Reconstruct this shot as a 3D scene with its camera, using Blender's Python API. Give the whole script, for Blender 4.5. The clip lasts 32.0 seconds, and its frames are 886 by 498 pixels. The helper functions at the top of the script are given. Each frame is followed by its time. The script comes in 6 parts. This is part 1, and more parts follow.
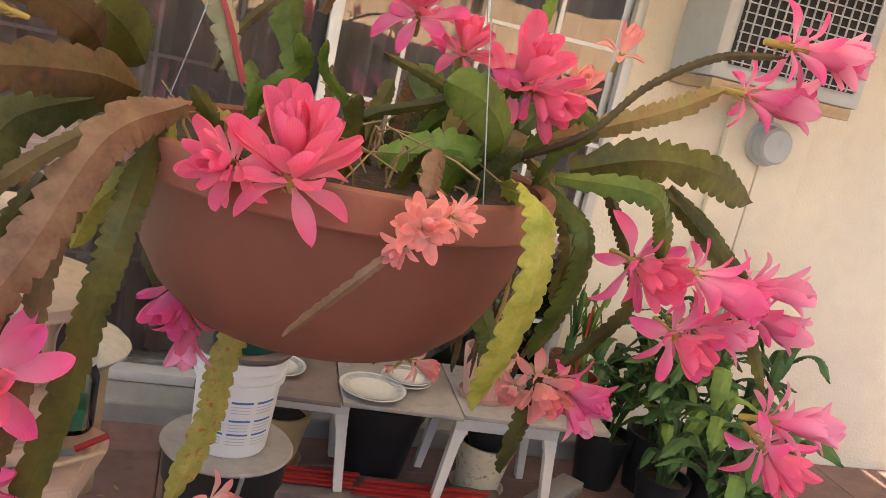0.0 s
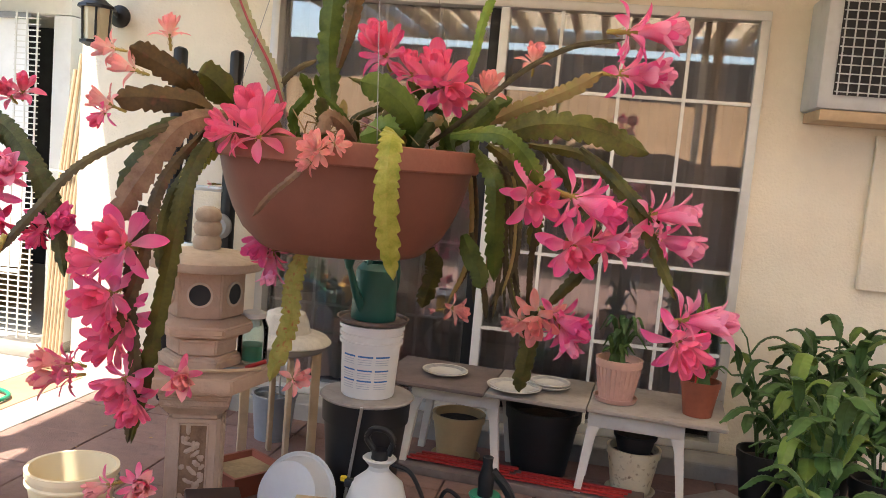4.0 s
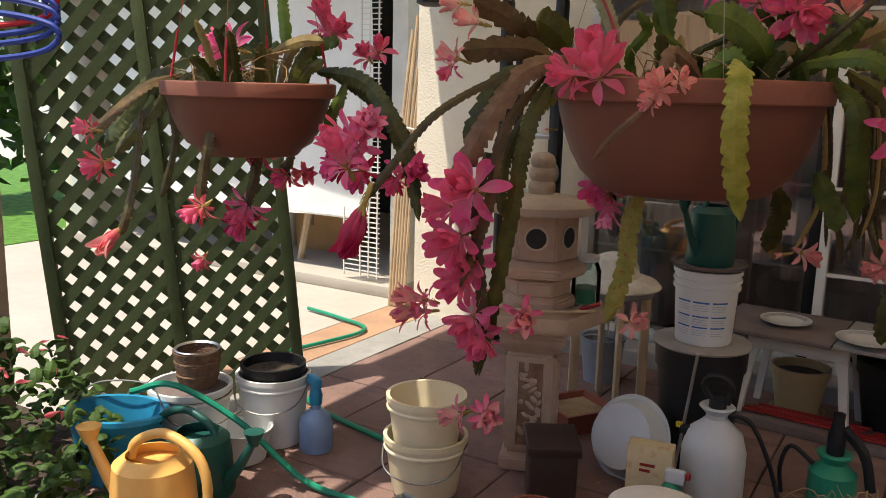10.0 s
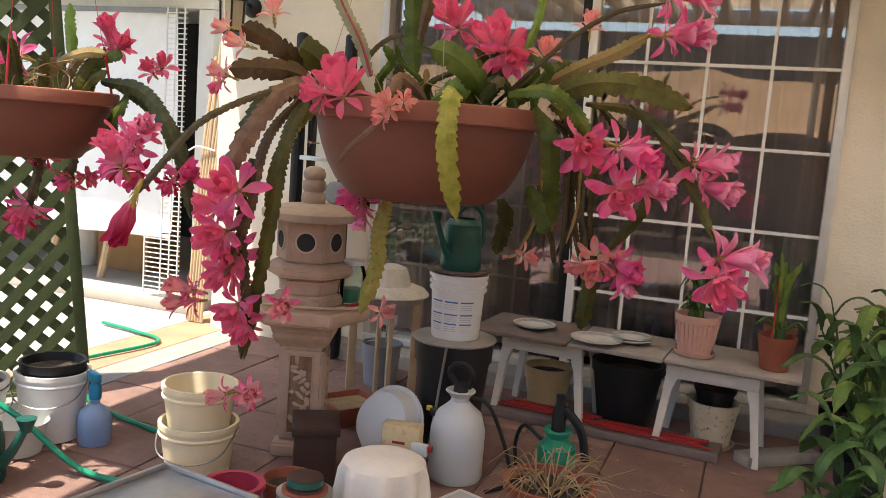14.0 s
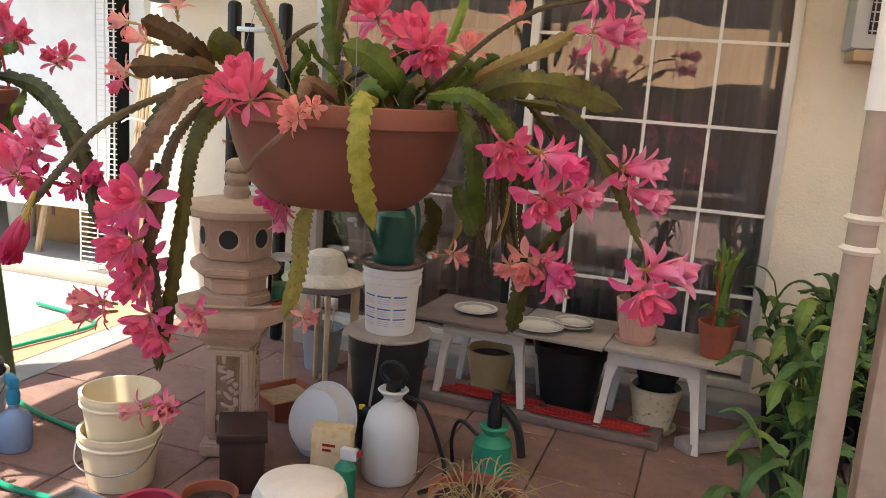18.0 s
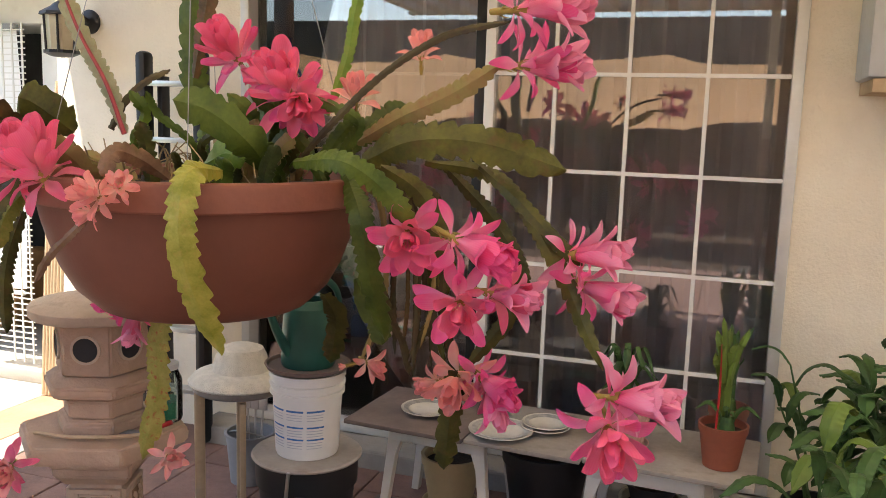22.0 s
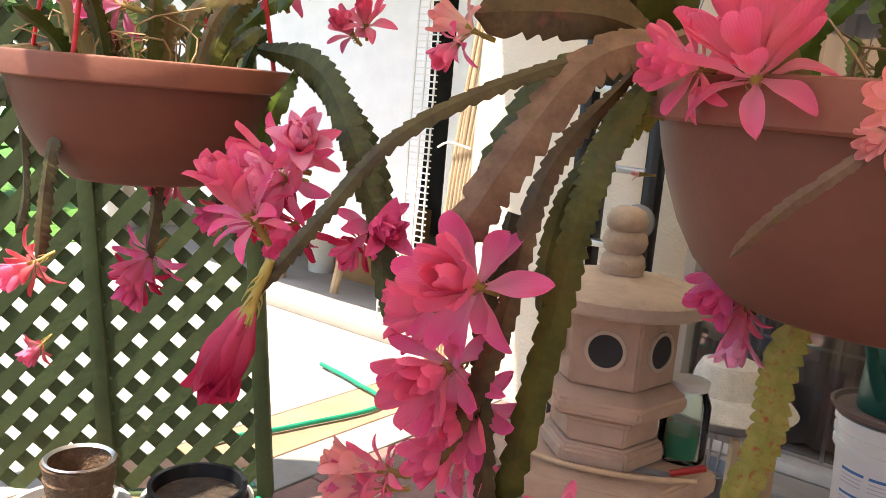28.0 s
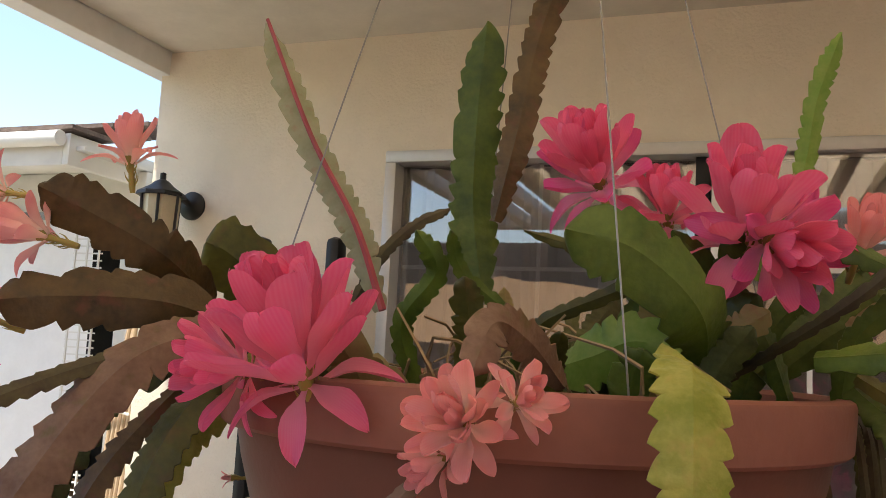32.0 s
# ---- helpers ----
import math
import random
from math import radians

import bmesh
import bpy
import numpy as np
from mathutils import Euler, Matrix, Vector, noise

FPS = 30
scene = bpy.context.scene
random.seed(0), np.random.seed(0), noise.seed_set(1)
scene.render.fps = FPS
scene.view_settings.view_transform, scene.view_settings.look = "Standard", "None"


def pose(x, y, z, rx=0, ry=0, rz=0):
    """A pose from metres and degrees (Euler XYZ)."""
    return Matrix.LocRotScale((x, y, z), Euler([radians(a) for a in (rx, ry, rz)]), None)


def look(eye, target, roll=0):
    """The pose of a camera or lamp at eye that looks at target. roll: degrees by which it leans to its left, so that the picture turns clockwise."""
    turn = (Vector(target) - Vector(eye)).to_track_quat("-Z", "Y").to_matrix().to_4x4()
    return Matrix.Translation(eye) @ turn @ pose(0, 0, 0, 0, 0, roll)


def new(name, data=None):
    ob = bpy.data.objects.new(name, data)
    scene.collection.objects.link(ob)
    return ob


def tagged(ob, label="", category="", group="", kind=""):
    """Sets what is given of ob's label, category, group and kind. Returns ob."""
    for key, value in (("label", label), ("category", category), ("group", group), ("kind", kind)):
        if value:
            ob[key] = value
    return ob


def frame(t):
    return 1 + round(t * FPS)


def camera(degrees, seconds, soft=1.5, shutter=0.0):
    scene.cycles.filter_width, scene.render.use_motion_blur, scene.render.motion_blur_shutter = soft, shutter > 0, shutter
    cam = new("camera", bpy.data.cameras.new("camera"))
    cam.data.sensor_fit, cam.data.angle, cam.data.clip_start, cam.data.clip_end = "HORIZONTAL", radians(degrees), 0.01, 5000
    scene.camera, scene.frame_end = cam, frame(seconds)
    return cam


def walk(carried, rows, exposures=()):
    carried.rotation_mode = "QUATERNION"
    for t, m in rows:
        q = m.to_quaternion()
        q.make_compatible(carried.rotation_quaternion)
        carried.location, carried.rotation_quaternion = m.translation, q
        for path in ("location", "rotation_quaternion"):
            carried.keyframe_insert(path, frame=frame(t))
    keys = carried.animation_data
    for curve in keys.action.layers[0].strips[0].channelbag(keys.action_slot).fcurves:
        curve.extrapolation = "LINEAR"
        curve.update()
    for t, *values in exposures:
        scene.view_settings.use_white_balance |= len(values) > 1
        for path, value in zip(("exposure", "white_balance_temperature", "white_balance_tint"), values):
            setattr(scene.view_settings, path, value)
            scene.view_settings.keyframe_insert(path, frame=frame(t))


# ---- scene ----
cam = camera(55.0, 32.0, soft=0.75)
PATH = [
    (0, (-0.405, -3.380, 1.650), (0.174, -1.520, 1.198), 12.9),
    (0.5, (-0.164, -3.470, 1.664), (0.211, -1.563, 1.194), 10.7),
    (1, (-0.084, -3.670, 1.706), (0.127, -1.744, 1.212), 10.5),
    (1.5, (-0.020, -3.758, 1.693), (0.070, -1.823, 1.192), 9.9),
    (2, (-0.117, -3.785, 1.697), (-0.035, -1.852, 1.192), 10.4),
    (2.5, (-0.052, -3.905, 1.745), (-0.026, -1.961, 1.277), 9.6),
    (4.5, (0.703, -4.338, 1.343), (0.265, -2.394, 1.182), 3.9),
    (5, (0.705, -4.293, 1.333), (0.245, -2.353, 1.185), 3.1),
    (5.5, (0.700, -4.232, 1.312), (0.228, -2.295, 1.152), 1.8),
    (6, (0.712, -4.213, 1.312), (0.208, -2.288, 1.105), 1.1),
    (6.5, (1.046, -4.141, 1.408), (0.357, -2.291, 1.091), 0.4),
    (7, (1.084, -4.196, 1.423), (0.325, -2.373, 1.103), 0.1),
    (7.5, (1.081, -4.239, 1.471), (0.286, -2.430, 1.163), -0.8),
    (8, (1.024, -4.202, 1.483), (0.269, -2.378, 1.161), -0.5),
    (8.5, (0.836, -4.196, 1.481), (0.102, -2.368, 1.136), 0.7),
    (9, (0.779, -4.259, 1.435), (-0.121, -2.502, 1.111), 1.8),
    (9.5, (0.670, -4.293, 1.405), (-0.383, -2.632, 1.044), 2.1),
    (10, (0.544, -4.331, 1.406), (-0.477, -2.654, 1.027), 1.5),
    (10.5, (0.785, -4.318, 1.480), (-0.273, -2.664, 1.102), 1.8),
    (11, (1.046, -4.330, 1.447), (-0.050, -2.686, 1.134), 2.2),
    (11.5, (1.061, -4.365, 1.470), (0.067, -2.652, 1.189), 1.9),
    (12, (1.089, -4.384, 1.454), (0.208, -2.604, 1.220), 1.4),
    (12.5, (1.048, -4.422, 1.450), (0.276, -2.591, 1.225), 2.2),
    (13, (1.034, -4.478, 1.325), (0.326, -2.619, 1.124), 2.8),
    (13.5, (1.014, -4.512, 1.301), (0.317, -2.654, 1.051), 3.0),
    (14, (0.927, -4.570, 1.341), (0.249, -2.707, 1.076), 4.3),
    (14.5, (0.867, -4.596, 1.444), (0.151, -2.740, 1.240), 6.3),
    (16.5, (0.854, -4.489, 1.293), (0.195, -2.627, 0.975), 6.2),
    (17, (0.868, -4.449, 1.282), (0.278, -2.582, 0.870), 4.9),
    (17.5, (1.032, -4.413, 1.376), (0.413, -2.553, 0.980), 3.6),
    (18, (1.004, -4.374, 1.537), (0.408, -2.507, 1.140), 4.0),
    (18.5, (0.995, -4.346, 1.588), (0.382, -2.476, 1.233), 3.8),
    (19, (1.071, -4.334, 1.575), (0.408, -2.473, 1.262), 3.4),
    (19.5, (0.892, -3.855, 1.520), (0.201, -2.005, 1.208), 3.8),
    (20, (0.913, -3.740, 1.577), (0.179, -1.909, 1.245), 3.4),
    (20.5, (0.973, -3.658, 1.568), (0.242, -1.821, 1.264), 2.3),
    (21, (0.967, -3.606, 1.577), (0.278, -1.754, 1.270), 2.2),
    (21.5, (1.002, -3.592, 1.581), (0.334, -1.733, 1.265), 2.0),
    (22, (1.031, -3.607, 1.568), (0.406, -1.730, 1.277), 1.8),
    (22.5, (1.054, -3.610, 1.540), (0.437, -1.728, 1.259), 1.5),
    (23, (0.979, -3.363, 1.504), (0.342, -1.488, 1.227), 2.2),
    (23.5, (0.951, -3.334, 1.491), (0.258, -1.479, 1.209), 3.1),
    (24, (0.822, -3.344, 1.466), (0.017, -1.537, 1.171), 4.4),
    (24.5, (0.543, -3.501, 1.429), (-0.260, -1.690, 1.149), 5.7),
    (25, (0.428, -3.585, 1.404), (-0.349, -1.763, 1.128), 6.4),
    (25.5, (0.204, -3.392, 1.368), (-0.546, -1.565, 1.054), 7.5),
    (26, (0.097, -3.376, 1.403), (-0.824, -1.641, 1.027), 6.4),
    (26.5, (0.075, -3.315, 1.379), (-0.993, -1.661, 1.029), 5.9),
    (28.5, (0.044, -3.152, 1.386), (-1.185, -1.621, 1.004), 4.4),
    (29, (0.001, -3.037, 1.394), (-1.255, -1.535, 0.986), 3.8),
    (29.5, (0.030, -3.032, 1.430), (-1.211, -1.496, 1.107), 4.1),
    (30, (0.087, -3.046, 1.448), (-1.094, -1.448, 1.214), 4.0),
    (30.5, (0.094, -3.026, 1.453), (-0.968, -1.337, 1.320), 3.7),
    (31, (0.102, -3.006, 1.458), (-0.948, -1.304, 1.496), 3.5),
    (31.5, (0.109, -2.986, 1.463), (-0.801, -1.212, 1.623), 3.2),
    (32, (0.117, -2.966, 1.468), (-0.558, -1.098, 1.708), 3.0),
]


EXPOSURES = [(0, 2.2), (2.5, 2.15), (5, 1.85), (7, 1.75), (8, 1.55), (9, 1.25), (10, 0.8), (11, 0.95), (13, 1.5), (14, 1.55), (17, 1.6), (18, 1.7), (20, 1.65), (22, 1.85), (25, 1.95), (26, 2.0), (28, 1.8), (29, 1.55), (30, 1.3), (31, 1.1), (32, 1.25)]
walk(cam, [(t, look(eye, target, roll)) for t, eye, target, roll in PATH], exposures=[(t, stops, 7000, 10) for t, stops in EXPOSURES])

# ---- sky, sun ----
SUN_DIR = Vector((0.16, 0.30, -0.94)).normalized()
world = bpy.data.worlds.new("sky")
scene.world = world
world.use_nodes = True
wn = world.node_tree
sky = wn.nodes.new("ShaderNodeTexSky")
sky.sky_type = "NISHITA"
sky.sun_disc = False
sky.sun_elevation = math.asin(-SUN_DIR.z)
sky.sun_rotation = math.atan2(-SUN_DIR.x, -SUN_DIR.y)
wn.links.new(sky.outputs[0], wn.nodes["Background"].inputs[0])
wn.nodes["Background"].inputs[1].default_value = 0.15
sun_data = bpy.data.lights.new("sun", "SUN")
sun_data.energy = 3.4
sun_data.angle = radians(0.6)
sun_data.color = (1.0, 0.95, 0.86)
sun = new("sun", sun_data)
sun.matrix_world = look((0, 0, 6), Vector((0, 0, 6)) + SUN_DIR)


# ---- materials ----
def mat(name, color, rough=0.6, metal=0.0, var=0.15, scale=8.0, bump=0.0, bscale=60.0, color2=None, spec=0.4, spots=0.0, back=0.0, sheen=0.0, spotcol=(0.05, 0.04, 0.03)):
    """A surface with grain at two scales, and stains where spots is over 0; back is the share of light let through."""
    m = bpy.data.materials.new(name)
    m.use_nodes = True
    nt = m.node_tree
    b = nt.nodes["Principled BSDF"]
    tc = nt.nodes.new("ShaderNodeTexCoord")
    oi = nt.nodes.new("ShaderNodeObjectInfo")
    n1 = nt.nodes.new("ShaderNodeTexNoise")
    n1.inputs["Scale"].default_value = scale
    n1.inputs["Detail"].default_value = 6
    n2 = nt.nodes.new("ShaderNodeTexNoise")
    n2.inputs["Scale"].default_value = scale * 7
    n2.inputs["Detail"].default_value = 4
    for n in (n1, n2):
        nt.links.new(tc.outputs["Object"], n.inputs["Vector"])
    add = nt.nodes.new("ShaderNodeMath")
    add.operation = "MULTIPLY_ADD"
    nt.links.new(n2.outputs["Fac"], add.inputs[0])
    add.inputs[1].default_value = 0.35
    nt.links.new(n1.outputs["Fac"], add.inputs[2])
    ramp = nt.nodes.new("ShaderNodeValToRGB")
    ramp.color_ramp.elements[0].position, ramp.color_ramp.elements[1].position = 0.45, 0.9
    c2 = color2 or tuple(min(1, c * (1 + var)) for c in color)
    c1 = color if color2 else tuple(c * (1 - var) for c in color)
    ramp.color_ramp.elements[0].color, ramp.color_ramp.elements[1].color = (*c1, 1), (*c2, 1)
    nt.links.new(add.outputs[0], ramp.inputs[0])
    hs = nt.nodes.new("ShaderNodeHueSaturation")
    mr = nt.nodes.new("ShaderNodeMapRange")
    mr.inputs["To Min"].default_value, mr.inputs["To Max"].default_value = 1 - var * 0.6, 1 + var * 0.6
    nt.links.new(oi.outputs["Random"], mr.inputs["Value"])
    nt.links.new(mr.outputs[0], hs.inputs["Value"])
    nt.links.new(ramp.outputs[0], hs.inputs["Color"])
    out = hs.outputs[0]
    if spots:
        n3 = nt.nodes.new("ShaderNodeTexNoise")
        n3.inputs["Scale"].default_value = scale * 2.3
        n3.inputs["Detail"].default_value = 8
        nt.links.new(tc.outputs["Object"], n3.inputs["Vector"])
        r3 = nt.nodes.new("ShaderNodeValToRGB")
        r3.color_ramp.elements[0].position, r3.color_ramp.elements[1].position = 0.56, 0.72
        r3.color_ramp.elements[1].color = (spots, spots, spots, 1)
        nt.links.new(n3.outputs["Fac"], r3.inputs[0])
        mx = nt.nodes.new("ShaderNodeMixRGB")
        nt.links.new(r3.outputs[0], mx.inputs[0])
        nt.links.new(out, mx.inputs[1])
        mx.inputs[2].default_value = (*spotcol, 1)
        out = mx.outputs[0]
    nt.links.new(out, b.inputs["Base Color"])
    b.inputs["Roughness"].default_value = rough
    b.inputs["Metallic"].default_value = metal
    b.inputs["Specular IOR Level"].default_value = spec
    if bump:
        n4 = nt.nodes.new("ShaderNodeTexNoise")
        n4.inputs["Scale"].default_value = bscale
        n4.inputs["Detail"].default_value = 5
        nt.links.new(tc.outputs["Object"], n4.inputs["Vector"])
        bp = nt.nodes.new("ShaderNodeBump")
        bp.inputs["Strength"].default_value = bump
        bp.inputs["Distance"].default_value = 0.01
        nt.links.new(n4.outputs["Fac"], bp.inputs["Height"])
        nt.links.new(bp.outputs[0], b.inputs["Normal"])
    if back:
        tr = nt.nodes.new("ShaderNodeBsdfTranslucent")
        nt.links.new(out, tr.inputs["Color"])
        ms = nt.nodes.new("ShaderNodeMixShader")
        ms.inputs[0].default_value = back
        nt.links.new(b.outputs[0], ms.inputs[1])
        nt.links.new(tr.outputs[0], ms.inputs[2])
        nt.links.new(ms.outputs[0], nt.nodes["Material Output"].inputs[0])
    return m


def petal_mat(name, base, tip, vein):
    """Petal skin: paler heart, deeper tips and fine lengthwise veins, lit through."""
    m = mat(name, base, 0.45, var=0.2, back=0.42, spec=0.3)
    nt = m.node_tree
    b = nt.nodes["Principled BSDF"]
    tc = nt.nodes.new("ShaderNodeTexCoord")
    sep = nt.nodes.new("ShaderNodeSeparateXYZ")
    nt.links.new(tc.outputs["Generated"], sep.inputs[0])
    rp = nt.nodes.new("ShaderNodeValToRGB")
    rp.color_ramp.elements[0].color, rp.color_ramp.elements[1].color = (*base, 1), (*tip, 1)
    rp.color_ramp.elements[0].position, rp.color_ramp.elements[1].position = 0.1, 0.8
    nt.links.new(sep.outputs["Z"], rp.inputs[0])
    wv = nt.nodes.new("ShaderNodeTexWave")
    wv.inputs["Scale"].default_value = 4
    wv.inputs["Distortion"].default_value = 0.6
    wv.inputs["Detail"].default_value = 2
    nt.links.new(tc.outputs["Generated"], wv.inputs["Vector"])
    ml = nt.nodes.new("ShaderNodeMath")
    ml.operation = "MULTIPLY"
    ml.inputs[1].default_value = 0.09
    nt.links.new(wv.outputs["Fac"], ml.inputs[0])
    mx = nt.nodes.new("ShaderNodeMixRGB")
    nt.links.new(ml.outputs[0], mx.inputs[0])
    nt.links.new(rp.outputs[0], mx.inputs[1])
    mx.inputs[2].default_value = (*vein, 1)
    hs = next(n for n in nt.nodes if n.type == "HUE_SAT")
    nt.links.new(mx.outputs[0], hs.inputs["Color"])
    return m


def glass_mat(name, tint=(0.9, 0.95, 0.93), gloss=0.02, ior=1.5):
    m = bpy.data.materials.new(name)
    m.use_nodes = True
    nt = m.node_tree
    nt.nodes.remove(nt.nodes["Principled BSDF"])
    tr, gl, fr, mx = (nt.nodes.new("ShaderNodeBsdfTransparent"), nt.nodes.new("ShaderNodeBsdfGlossy"), nt.nodes.new("ShaderNodeFresnel"), nt.nodes.new("ShaderNodeMixShader"))
    tr.inputs[0].default_value = (*tint, 1)
    gl.inputs["Roughness"].default_value = gloss
    fr.inputs[0].default_value = ior
    nt.links.new(fr.outputs[0], mx.inputs[0])
    nt.links.new(tr.outputs[0], mx.inputs[1])
    nt.links.new(gl.outputs[0], mx.inputs[2])
    nt.links.new(mx.outputs[0], nt.nodes["Material Output"].inputs[0])
    return m


